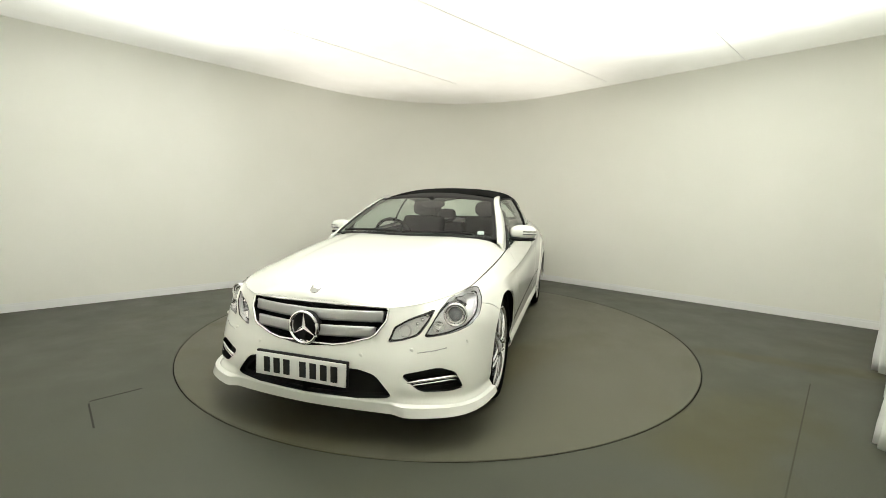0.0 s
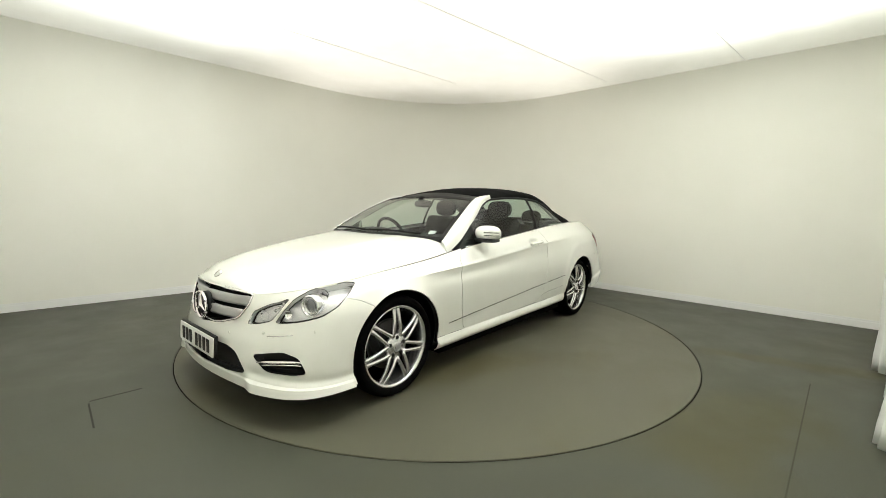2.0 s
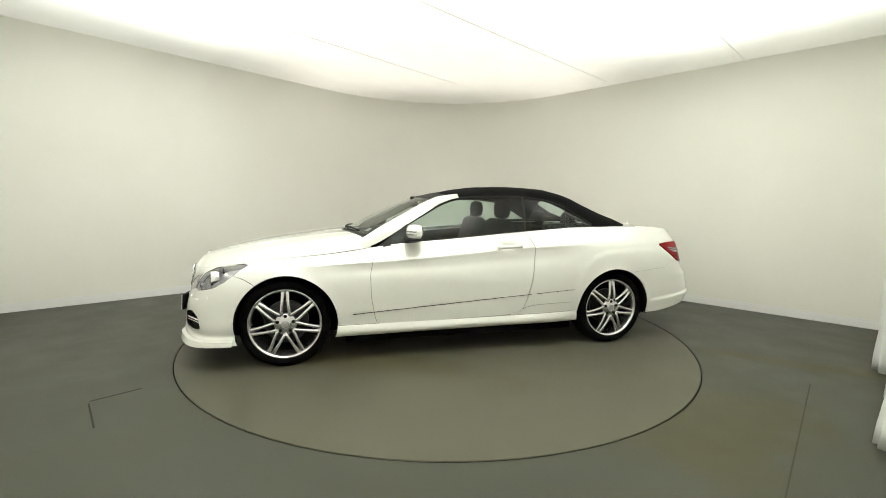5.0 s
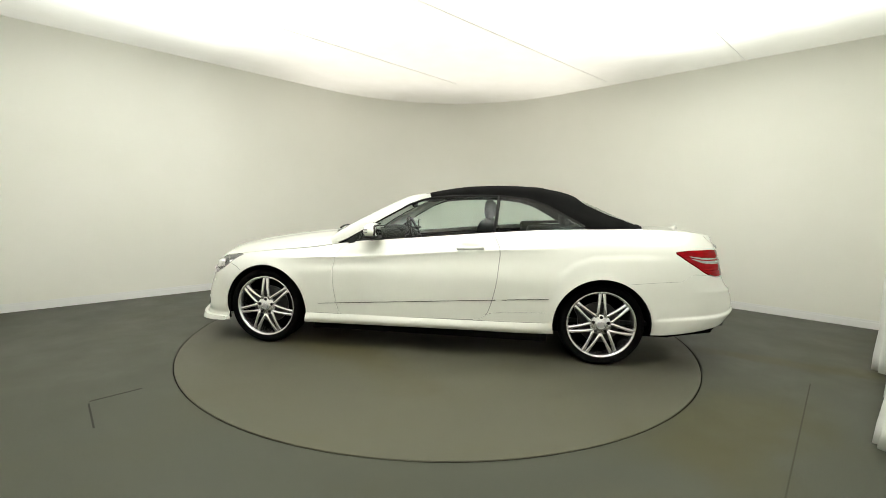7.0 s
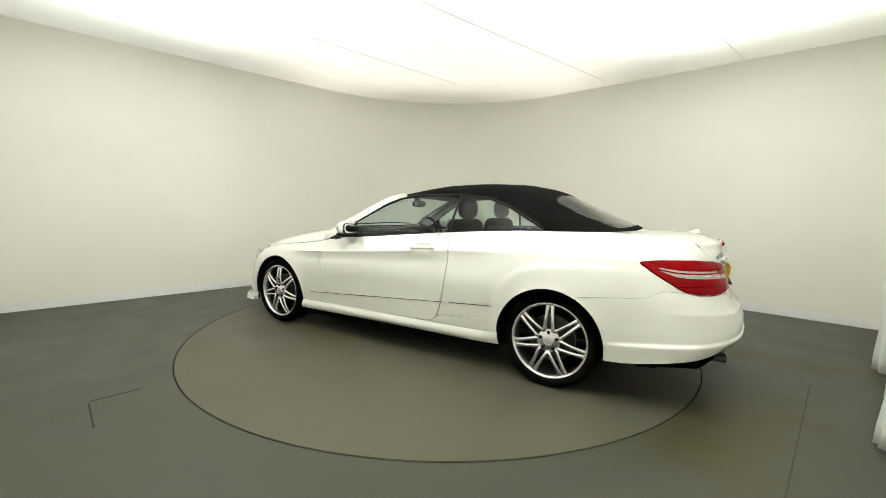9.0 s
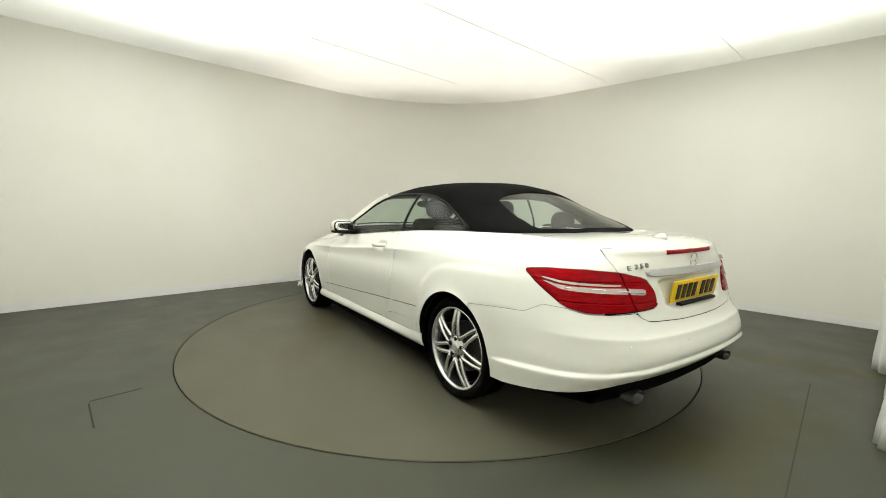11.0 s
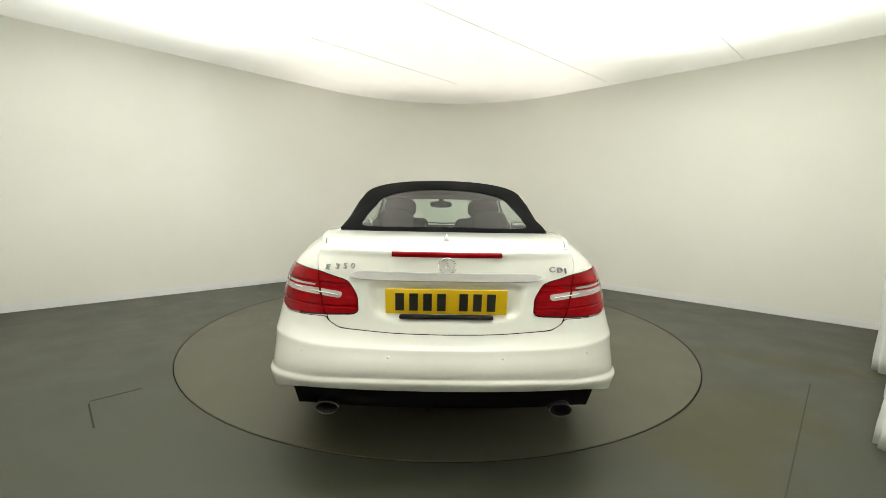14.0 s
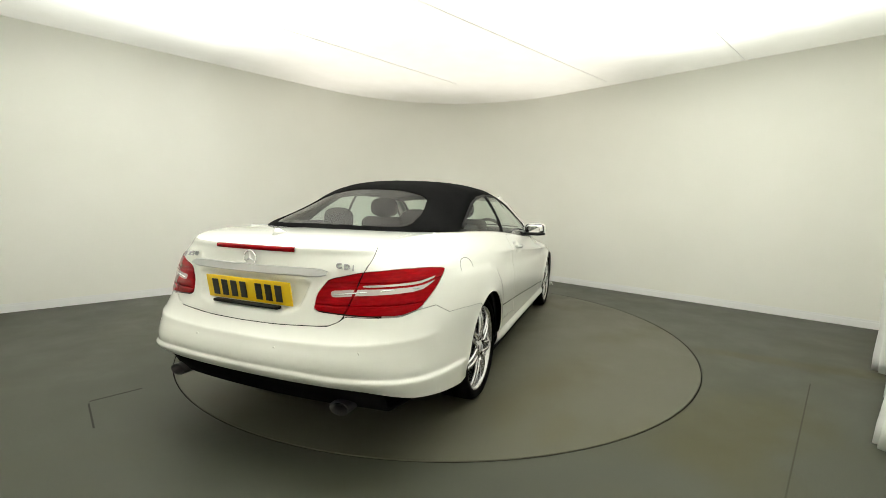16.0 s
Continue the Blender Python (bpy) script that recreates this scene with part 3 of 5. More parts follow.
LAMP_OUT = o((2.019, .576, .542), (1.985, .61, .61), (1.945, .643, .685), (1.85, .66, .72), (1.67, .730, .758), (1.622, .760, .756),
             (1.70, .798, .688), (1.77, .80, .628), (1.85, .775, .585), (1.95, .68, .553), rounds=1)
LAMP_IN = o((2.075, .408, .517), (2.06, .435, .59), (2.02, .51, .635), (1.958, .62, .686), (1.99, .59, .61), (2.022, .55, .55), (2.05, .48, .527), rounds=1)
GRILLE = o((2.13, 0, .696), (2.10, .25, .693), (2.065, .395, .688), (2.06, .408, .678), (2.075, .400, .620), (2.11, .350, .548), (2.16, .20, .508), (2.2, 0, .478), rounds=1)
INTAKE = o((2.2, 0, .398), (2.15, .28, .394), (2.13, .37, .368), (2.12, .452, .275), (2.12, .43, .262), (2.17, .2, .245), (2.2, 0, .232))
FOG = o((2.10, .485, .372), (2.02, .655, .402), (1.975, .735, .372), (1.955, .775, .292), (2.0, .72, .284), (2.08, .585, .292))
BUMPER_F = o((-0.4, -0.3), (-0.4, 5.3), (3.3, 5.3), (3.6, 4.4), (1.72, .80, .672), (1.645, .84, .652), (1.575, .87, .615), (1.55, .88, .4), (4.62, -0.3), rounds=0)
DOOR = o((.672, .775, .905), (.735, .83, .80), (.763, .87, .67), (.757, .87, .51), (.715, .85, .305), (.68, .85, .283), (.2, .85, .292), (-.36, .85, .305),
         (-.45, .85, .315), (-.505, .85, .35), (-.577, .88, .60), (-.602, .86, .86), (-.538, .77, 1.01), rounds=1)
TAIL = o((-1.878, .805, .888), (-2.0, .765, .902), (-2.16, .68, .903), (-2.265, .562, .895), (-2.323, .43, .864), (-2.35, .385, .80), (-2.366, .378, .728),
         (-2.33, .55, .716), (-2.21, .725, .705), (-2.125, .775, .725), (-1.968, .807, .825), rounds=1)
STRIPE = o((-1.965, .80, .848), (-2.09, .765, .826), (-2.294, .561, .826), (-2.335, .450, .818), (-2.338, .455, .786), (-2.295, .565, .795), (-2.10, .77, .803), rounds=1)
LID = o((-2.16, .60, 1.04), (-2.255, .572, .905), (-2.335, .53, .735), (-2.357, .505, .69), (-2.375, .455, .668), (-2.405, .21, .655), (-2.41, 0, .65), (-2.3, 0, 1.05), rounds=1)
BUMPER_R = o((-1.555, .89, .645), (-1.93, .85, .676), (-2.02, .81, .725), (-2.12, .775, .722), (-2.21, .725, .702), (-2.345, .53, .712), (-2.357, .505, .69),
             (-2.375, .455, .668), (-2.405, .21, .655), (-2.41, 0, .65), (-2.45, 0, .3), (-2.2, .8, .25), (-1.7, .87, .2), (-1.5, .88, .2), (-1.5, .89, .5), rounds=0)
RECESS = o((-2.36, 0, .872), (-2.35, .36, .872), (-2.37, .30, .70), (-2.40, 0, .695), rounds=2)
WHEEL_F, WHEEL_R = outside_wheel(FW - 0.012, WZ, ARCH), outside_wheel(RW + 0.005, WZ, ARCH)
SILL_V = 0.98


def below(limit):
    return lambda s, v, p: limit - v


def above(limit):
    return lambda s, v, p: v - limit


def ahead(x):
    return lambda s, v, p: p[:, 0] - x


def behind(x):
    return lambda s, v, p: x - p[:, 0]


def ease(k):
    k = np.clip(k, 0, 1)
    return k * k * (3 - 2 * k)


HAUNCH = np.array([(-0.955, 0.42), (-0.99, 0.58), (-1.05, 0.70), (-1.15, 0.79), (-1.29, 0.838), (-1.6, 0.856), (-2.3, 0.85), (-2.3, 0.2), (-0.955, 0.2)])


def arch_lip(s, v, p):
    """The sheet turns slightly outward round each wheel opening."""
    front = np.hypot(p[:, 0] - FW + 0.012, p[:, 2] - WZ) - ARCH
    back = np.hypot(p[:, 0] - RW - 0.005, p[:, 2] - WZ) - ARCH
    up = np.clip((p[:, 2] - 0.30) / 0.1, 0, 1)
    return 0.010 * (np.exp(-np.abs(front) / 0.028) + np.exp(-np.abs(back) / 0.028)) * up


def crease(s, v, p):
    """The sharp shoulder line along fender, door and quarter, the swollen haunch over the rear wheel and the wheel lips."""
    along = np.clip((1.35 - p[:, 0]) / 0.5, 0, 1) * np.clip((p[:, 0] + 1.15) / 0.35, 0, 1)
    line = 0.015 * np.exp(-np.abs(v - 4.0) / 0.10) * along - 0.009 * np.exp(-((v - 3.55) / 0.28) ** 2) * along
    d = inside(HAUNCH, p[:, 0], p[:, 2])
    swell = 0.011 * ease((d + 0.012) / 0.05) * np.exp(-np.maximum(d, 0) / 0.22) * ease((p[:, 0] + 2.0) / 0.42) * (p[:, 0] < -0.9)
    return line + swell + arch_lip(s, v, p)


def door_shape(s, v, p):
    """The door's shoulder line, and the bowl behind its handle."""
    bowl = np.exp(-((p[:, 0] + 0.365) / 0.075) ** 4 - ((p[:, 2] - 0.872) / 0.034) ** 4)
    return crease(s, v, p) - 0.020 * bowl


def bumper_ridge(s, v, p):
    """The raised lip along the foot of the rear bumper, and the shelf below the lamps."""
    lip = 0.017 / (1 + np.exp((v - 1.0) / 0.035)) * np.clip((-1.72 - p[:, 0]) / 0.12, 0, 1)
    return lip + 0.013 * np.exp(-np.abs(v - 2.5) / 0.25) * np.clip((-2.0 - p[:, 0]) / 0.2, 0, 1) + arch_lip(s, v, p)


def bumper_hollow(s, v, p):
    """A soft hollow above the splitter's wings, and the wheel lip."""
    return arch_lip(s, v, p) - 0.012 * np.exp(-((v - 0.85) / 0.22) ** 2) * ease((s - 1.35) / 0.4) * ease((4.5 - s) / 0.4)


# front bumper, fenders, doors, quarters, rear bumper, boot lid
front = patch(body, 0, 4.7, 0, 5, 110, 70, [in_outline(body, BUMPER_F), out_outline(body, LAMP_OUT), out_outline(body, LAMP_IN),
                                             out_outline(body, GRILLE, 0.004), out_outline(body, INTAKE), out_outline(body, FOG), WHEEL_F], shape=bumper_hollow)
bumper_front = panel("front_bumper", [front, mirrored(*front)], M_PAINT, car, "white painted front bumper")
fender = patch(body, 2.6, 7.2, 0, 5, 90, 60, [out_outline(body, BUMPER_F), out_outline(body, LAMP_OUT), out_outline(body, DOOR), WHEEL_F,
                                               ahead(0.66), lambda s, v, p: np.maximum(v - SILL_V - 0.02, p[:, 0] - 1.2)], shape=crease)
both("front_fender", fender, M_PAINT, car)
door_l, door_r = both("door", patch(body, 6.2, 9.8, 0.6, 5, 110, 90, [in_outline(body, DOOR)], shape=door_shape), M_PAINT, car)
quarter = patch(body, 8.9, 14.2, 0, 5, 150, 84, [out_outline(body, DOOR), out_outline(body, BUMPER_R, 0.001), out_outline(body, TAIL), out_outline(body, LID), WHEEL_R,
                                                  behind(-0.4), lambda s, v, p: np.maximum(v - SILL_V - 0.02, -1.2 - p[:, 0])], shape=crease)
both("rear_quarter", quarter, M_PAINT, car)
rear = patch(body, 11, 16, 0, 4.6, 100, 110, [in_outline(body, BUMPER_R, 0.001), out_outline(body, TAIL), WHEEL_R], shape=bumper_ridge)
bumper_rear = panel("rear_bumper", [rear, mirrored(*rear)], M_PAINT, car, "white painted rear bumper")


# painted flanges that show in the joints of doors, boot lid and rear bumper
def flange(poly, s0, s1, v0, v1, shape, keeps=()):
    near = lambda s, v, p: 0.016 - np.abs(inside(poly, s * body.ms, v * body.mv))
    piece = patch(body, s0, s1, v0, v1, 170, 150, [near, WHEEL_F, WHEEL_R, *keeps], shape=lambda s, v, p: shape(s, v, p) - 0.0085)
    both("joint_flange", piece, M_FLANGE, car, "painted flange behind the panel joint", 0.002)


flange(DOOR, 6.2, 9.9, 0.7, 4.95, door_shape)
flange(BUMPER_R, 11.0, 13.6, 2.4, 4.6, crease, [out_outline(body, TAIL, -0.004)])


# sills: a skirt that swells outward below the doors
def skirt(s, v, p):
    k = np.clip((v - 0.0) / SILL_V, 0, 1)
    swell = 0.022 * np.sin(np.pi * np.clip(k * 1.05, 0, 1)) ** 0.7 * np.clip((p[:, 0] + 1.05) / 0.25, 0, 1) ** 0.5
    return swell


sill = patch(body, 5.4, 11, 0, SILL_V, 90, 10, [ahead(-1.03), behind(1.02), WHEEL_F, WHEEL_R], shape=skirt)
both("side_skirt", sill, M_PAINT, car)

# dark rubbing strip line low on the doors
for nm, s0, s1 in (("rub_strip", 6.28, 9.45), ("rub_strip", 9.55, 10.26)):
    bmk = []
    ss = np.linspace(s0, s1, 24)
    zz = 0.372 + (0.874 - body(ss, np.full(24, 1.6))[:, 0]) * 0.071
    for s_, z_ in zip(ss, zz):
        vv = np.linspace(1, 3, 120)
        q = body(np.full(120, s_), vv)
        bmk.append(q[np.argmin(abs(q[:, 2] - z_))] + np.array([0, 0.0015, 0]))
    for side in (1, -1):
        bm = bmesh.new()
        tube(bm, [(q[0], q[1] * side, q[2]) for q in bmk], 0.0022, sides=6, flat=1.0)
        part(nm, bm, M_WELL, car, "thin dark strip along the door")


# seam of the raised skirt end ahead of the rear wheel
for side in (1, -1):
    pts = []
    for x, z in ((-.500, .352), (-.56, .372), (-.64, .382), (-.76, .388), (-.88, .393), (-1.0, .398)):
        s_, v_ = body.near((x, .865, z))
        q = body(s_, v_)[0]
        pts.append((q[0], (q[1] + 0.001) * side, q[2]))
    bm = bmesh.new()
    tube(bm, pts, 0.0018, sides=6)
    part("skirt_seam", bm, M_SILVER, car, "thin seam above the skirt")


# ---- top surfaces: bonnet, and the deck behind the roof ----
class Top:
    """The upper surface inside the shoulder line: s along the line, v from the line (0) to the middle (1)."""

    def __init__(self, spine, power):
        self.n, self.m, self.ms, self.mv = 16, 1, 0.29, 0.7
        self.spine, self.power, self.table = spine, power, None

    def __call__(self, s, v):
        s, v = np.atleast_1d(np.asarray(s, float)), np.atleast_1d(np.asarray(v, float))
        e = body(s, np.full(len(s), 5.0))
        xs, zs = np.array(self.spine).T
        zc = np.interp(-e[:, 0], -xs, zs)
        power = self.power + np.interp(-e[:, 0], [-2.05, -1.6, -0.9], [0, 1.2, 5.0]) * (e[:, 0] > 0.3)
        k = 1 - (1 - np.clip(v, 0, 1)) ** power
        k2 = np.clip((v - 0.40) / 0.13, 0, 1)
        dome = 0.009 * k2 * k2 * (3 - 2 * k2) * np.clip((e[:, 0] - 0.7) / 0.3, 0, 1) * np.clip((2.0 - e[:, 0]) / 0.4, 0, 1)
        return np.stack([e[:, 0], e[:, 1] * (1 - v), e[:, 2] + (zc - e[:, 2]) * k + dome], 1)

    normal, near = Skin.normal, Skin.near


def smooth_line(keys, n=80):
    """A smooth line through (x, z) keys, densely sampled."""
    k = np.array(keys, float)
    t = np.linspace(0, len(k) - 1, n)
    i = np.clip(np.floor(t).astype(int), 0, len(k) - 2)
    g = np.concatenate([[2 * k[0] - k[1]], k, [2 * k[-1] - k[-2]]])
    w = cubic(t - i)
    return sum(w[:, a, None] * g[i + a] for a in range(4))


bonnet_top = Top(smooth_line([(2.13, .70), (2.115, .722), (2.08, .752), (2.0, .785), (1.85, .822), (1.62, .866), (1.24, .922), (.96, .955), (.6, .98)]), 2.3)
deck_top = Top(smooth_line([(-.8, 1.05), (-1.5, 1.052), (-1.8, 1.05), (-2.05, 1.046), (-2.18, 1.034), (-2.26, 1.014), (-2.305, .996), (-2.33, .985)]), 2.0)


def scuttle(y):
    return 0.955 - 0.17 * (y / 0.70) ** 2


bonnet = patch(bonnet_top, 0.0, 7.2, 0.007, 1, 130, 26, [lambda s, v, p: p[:, 0] - scuttle(p[:, 1])])
panel("bonnet", [bonnet, mirrored(*bonnet)], M_PAINT, car, "long white bonnet with a soft raised middle")
cowl = patch(bonnet_top, 5.6, 8.0, 0.004, 1, 40, 20, [lambda s, v, p: scuttle(p[:, 1]) - 0.004 - p[:, 0], lambda s, v, p: p[:, 0] - scuttle(p[:, 1]) + 0.13, lambda s, v, p: 0.69 - p[:, 1]], lift=-0.02)
panel("cowl", [cowl, mirrored(*cowl)], M_BLACK, car, "black plastic cowl below the windscreen")
lid_top = patch(deck_top, 11.5, 16, 0, 1, 70, 24, [lambda s, v, p: -1.80 - p[:, 0], lambda s, v, p: 0.588 - abs(p[:, 1]) - 0.05 * np.clip((-2.05 - p[:, 0]) / 0.2, 0, 1)])


def plate_recess(s, v, p):
    k = np.clip(inside(RECESS, s * body.ms, v * body.mv) / 0.02, 0, 1)
    lip = 0.006 * np.exp(-((p[:, 2] - 0.985) / 0.015) ** 2)
    return lip - 0.026 * k * k * (3 - 2 * k)


lid_back = patch(body, 12.6, 16, 2.6, 5, 80, 60, [in_outline(body, LID), out_outline(body, TAIL)], shape=plate_recess)
lid = panel("boot_lid", [lid_top, mirrored(*lid_top), lid_back, mirrored(*lid_back)], M_PAINT, car, "white boot lid with a recess for the number plate")
tonneau = patch(deck_top, 9.6, 12.6, 0, 1, 60, 24, [lambda s, v, p: p[:, 0] + 1.794, lambda s, v, p: -1.02 - p[:, 0], lambda s, v, p: abs(p[:, 1]) - 0.3])
both("roof_cover_panel", tonneau, M_PAINT, car)
deck_side = patch(deck_top, 11.9, 14.6, 0, 1, 50, 20, [lambda s, v, p: -1.80 - p[:, 0], lambda s, v, p: abs(p[:, 1]) - 0.592 + 0.05 * np.clip((-2.05 - p[:, 0]) / 0.2, 0, 1)])
both("rear_quarter_top", deck_side, M_PAINT, car)

# dark inner shell that closes the gaps, and the floor pan
inner = patch(body, 0, 16, 0.25, 4.85, 150, 40, [WHEEL_F, WHEEL_R, out_outline(body, GRILLE, -0.02), out_outline(body, INTAKE, -0.02), out_outline(body, FOG, -0.02),
                                                out_outline(body, LAMP_OUT, -0.01), out_outline(body, LAMP_IN, -0.01)], lift=-0.03)
panel("inner_shell", [inner, mirrored(*inner)], M_BLACK, car, "dark inner body shell", 0.003)
bm = bmesh.new()
# set low, with unseen end blocks, to deepen the shade under the car
block(bm, -2.00, 1.95, -0.50, 0.50, 0.150, 0.18)
block(bm, -0.98, 0.94, -0.82, 0.82, 0.152, 0.21)
block(bm, -2.02, -1.74, -0.62, 0.62, 0.252, 0.28)
block(bm, 1.76, 1.95, -0.60, 0.60, 0.182, 0.25)
part("floor_pan_and_shade_blocks", bm, M_WELL, car, "black underbody panel with unseen end blocks that deepen the shade", smooth=False)


# ---- wheel wells and wheels ----
def well(x, side):
    bm = bmesh.new()
    n = 28
    ring = []
    for k in range(n + 1):
        a = math.radians(-10 + 200 * k / n)
        ring.append([bm.verts.new((x + r * math.cos(a), y * side, WZ + r * math.sin(a))) for r, y in ((ARCH + 0.003, 0.845), (ARCH + 0.012, 0.80), (ARCH + 0.012, 0.52), (0.05, 0.50))])
    for k in range(n):
        for i in range(3):
            bm.faces.new((ring[k][i], ring[k + 1][i], ring[k + 1][i + 1], ring[k][i + 1]))
    part("wheel_well", bm, M_WELL, car, "black wheel well liner")


def spoke_mesh():
    """One half of a twin spoke, pointing up, hub at the origin, outer face towards +y."""
    bm = bmesh.new()
    rows = []
    for k in range(9):
        t = k / 8
        r = 0.062 + 0.188 * t
        off = 0.029 - 0.0155 * t
        w = 0.0118 - 0.0015 * math.sin(math.pi * t) + 0.003 * t * t
        face = 0.004 + 0.012 * math.sin(math.pi * min(1, t * 0.9 + 0.1)) - 0.010 * t
        rows.append([bm.verts.new((off + dx, face + dy, r)) for dx, dy in ((-w, -0.022), (-w, -0.004), (-w * 0.55, 0.002), (w * 0.55, 0.002), (w, -0.004), (w, -0.022))])
    for a, b in zip(rows, rows[1:]):
        for i in range(6):
            bm.faces.new((a[i], a[(i + 1) % 6], b[(i + 1) % 6], b[i]))
    bm.faces.new(rows[0][::-1])
    bm.faces.new(rows[-1])
    bmesh.ops.recalc_face_normals(bm, faces=bm.faces[:])
    me = bpy.data.meshes.new("spoke")
    bm.to_mesh(me)
    bm.free()
    me.materials.append(M_RIM)
    me.polygons.foreach_set("use_smooth", [True] * len(me.polygons))
    other = me.copy()
    for q in other.vertices:
        q.co.x = -q.co.x
    other.flip_normals()
    return me, other


SPOKES = spoke_mesh()


def make_wheel(x, side, turn):
    """Low-profile tyre on a silver wheel of seven twin spokes; outer face at y = 0.862."""
    base = new("wheel")
    base.parent = car
    base.matrix_basis = pose(x, 0.850 * side, WZ, 0, turn, 0 if side > 0 else 180)
    bm = bmesh.new()
    R = WZ
    revolve(bm, [(0.252, -0.008), (0.262, 0.004), (0.275, 0.010), (0.295, 0.012), (R - 0.014, 0.004), (R - 0.004, -0.012), (R, -0.035), (R - 0.001, -0.07),
                 (R - 0.006, -0.072), (R - 0.006, -0.078), (R, -0.080), (R, -0.12), (R - 0.006, -0.122), (R - 0.006, -0.128), (R, -0.130), (R - 0.001, -0.18), (R - 0.01, -0.21),
                 (0.29, -0.222), (0.25, -0.21)], 72)
    part("tyre", bm, M_TYRE, base, "black low-profile tyre")
    bm = bmesh.new()
    revolve(bm, [(0.236, -0.20), (0.232, -0.06), (0.238, -0.012), (0.246, -0.001), (0.254, 0.003), (0.258, 0.000), (0.257, -0.01), (0.252, -0.03)], 72)
    part("rim", bm, M_RIM, base, "silver alloy wheel rim")
    for k in range(7):
        for me in SPOKES:
            sp = new("spoke", me)
            sp.parent = base
            sp.matrix_basis = pose(0, -0.006, 0, 0, 360 / 7 * k, 0)
    bm = bmesh.new()
    revolve(bm, [(0.0, 0.004), (0.03, 0.004), (0.034, 0.0), (0.070, -0.002), (0.079, -0.008), (0.081, -0.04), (0.0, -0.045)], 40)
    part("hub", bm, M_RIM, base)
    bm = bmesh.new()
    revolve(bm, [(0.0, 0.010), (0.024, 0.009), (0.031, 0.005), (0.032, 0.0)], 32)
    part("hub_cap", bm, M_LOUVRE, base, "round hub cap with a plain emblem")
    bm = bmesh.new()
    tube(bm, [(0.024 * math.cos(a), 0.0105, 0.024 * math.sin(a)) for a in [2 * math.pi * i / 24 for i in range(24)]], 0.0018, True, 6)
    part("hub_ring", bm, M_CHROME, base)
    for k in range(5):
        a = 2 * math.pi * (k + 0.25) / 5
        bm = bmesh.new()
        revolve(bm, [(0.0, 0.0), (0.0115, 0.0), (0.013, -0.004), (0.013, -0.012)], 12, (0.058 * math.cos(a), 0.0025, 0.058 * math.sin(a)))
        part("wheel_bolt", bm, M_BLACK, base)
    bm = bmesh.new()
    revolve(bm, [(0.0, -0.075), (0.155, -0.075), (0.158, -0.08), (0.158, -0.10), (0.0, -0.10)], 40)
    part("brake_disc", bm, M_STEEL, base, "steel brake disc")
    # black disc stands for the shaded hollow behind the spokes
    bm = bmesh.new()
    revolve(bm, [(0.0, -0.13), (0.234, -0.13), (0.234, -0.14)], 40)
    part("hollow_shade_disc", bm, M_WELL, base)
    soft_block("brake_caliper", (0.06, 0.05, 0.14), M_STEEL, base, pose(0.135, -0.085, 0.05, 0, 25, 0), 0.012)
    return base


for x in (FW, RW):
    for side in (1, -1):
        well(x - 0.012 if x > 0 else x + 0.005, side)
        make_wheel(x, side, 0)


# ---- roof, glass and pillars ----
def canvas_grid():
    """Rows from the roof's lower edge up to its spine, from the windscreen header back round to the boot."""
    rows = [
        ((.02, .562, 1.272), (.05, .52, 1.305), (.09, .32, 1.318), .10, 1.318),
        ((-.20, .590, 1.284), (-.19, .555, 1.335), (-.13, .34, 1.362), -.12, 1.364),
        ((-.45, .600, 1.290), (-.45, .570, 1.355), (-.40, .35, 1.389), -.38, 1.391),
        ((-.62, .604, 1.286), (-.62, .575, 1.360), (-.62, .35, 1.397), -.62, 1.399),
        ((-.80, .610, 1.266), (-.81, .582, 1.352), (-.85, .35, 1.388), -.86, 1.390),
        ((-.95, .622, 1.220), (-.98, .592, 1.325), (-1.03, .36, 1.364), -1.05, 1.366),
        ((-1.09, .640, 1.145), (-1.12, .602, 1.275), (-1.18, .38, 1.330), -1.20, 1.331),
        ((-1.27, .662, 1.046), (-1.28, .615, 1.195), (-1.31, .41, 1.278), -1.33, 1.275),
        ((-1.48, .655, 1.046), (-1.45, .615, 1.115), (-1.45, .42, 1.218), -1.45, 1.218),
        ((-1.66, .585, 1.050), (-1.62, .560, 1.085), (-1.56, .38, 1.163), -1.56, 1.166),
        ((-1.765, .40, 1.053), (-1.74, .380, 1.072), (-1.69, .25, 1.107), -1.68, 1.110),
        ((-1.80, .20, 1.053), (-1.785, .190, 1.064), (-1.755, .13, 1.078), -1.75, 1.079),
        ((-1.81, .0, 1.052), (-1.808, .0, 1.054), (-1.803, .0, 1.057), -1.80, 1.058),
    ]
    grid = []
    for e, a, b, sx, sz in rows:
        e, a, b, c = (np.array(q, float) for q in (e, a, b, (sx, 0.0, sz)))
        t = np.linspace(0, 1, 7)[:, None]
        grid.append((1 - t) ** 3 * e + 3 * (1 - t) ** 2 * t * a + 3 * (1 - t) * t * t * b + t ** 3 * c)
    return np.array(grid)


roof = Skin(canvas_grid(), mirror0=False, mirror1=True, ms=0.17, mv=0.10)
REAR_GLASS = outline(roof, [(-1.700, .47, 1.078), (-1.58, .485, 1.13), (-1.40, .465, 1.215), (-1.28, .43, 1.263), (-1.255, .36, 1.285), (-1.245, .2, 1.300), (-1.245, .0001, 1.304),
                            (-1.77, .0001, 1.071), (-1.765, .2, 1.071), (-1.735, .38, 1.072)], 1)
REAR_GLASS[:, 1] = np.where(REAR_GLASS[:, 1] > 0.57, 0.72, REAR_GLASS[:, 1])


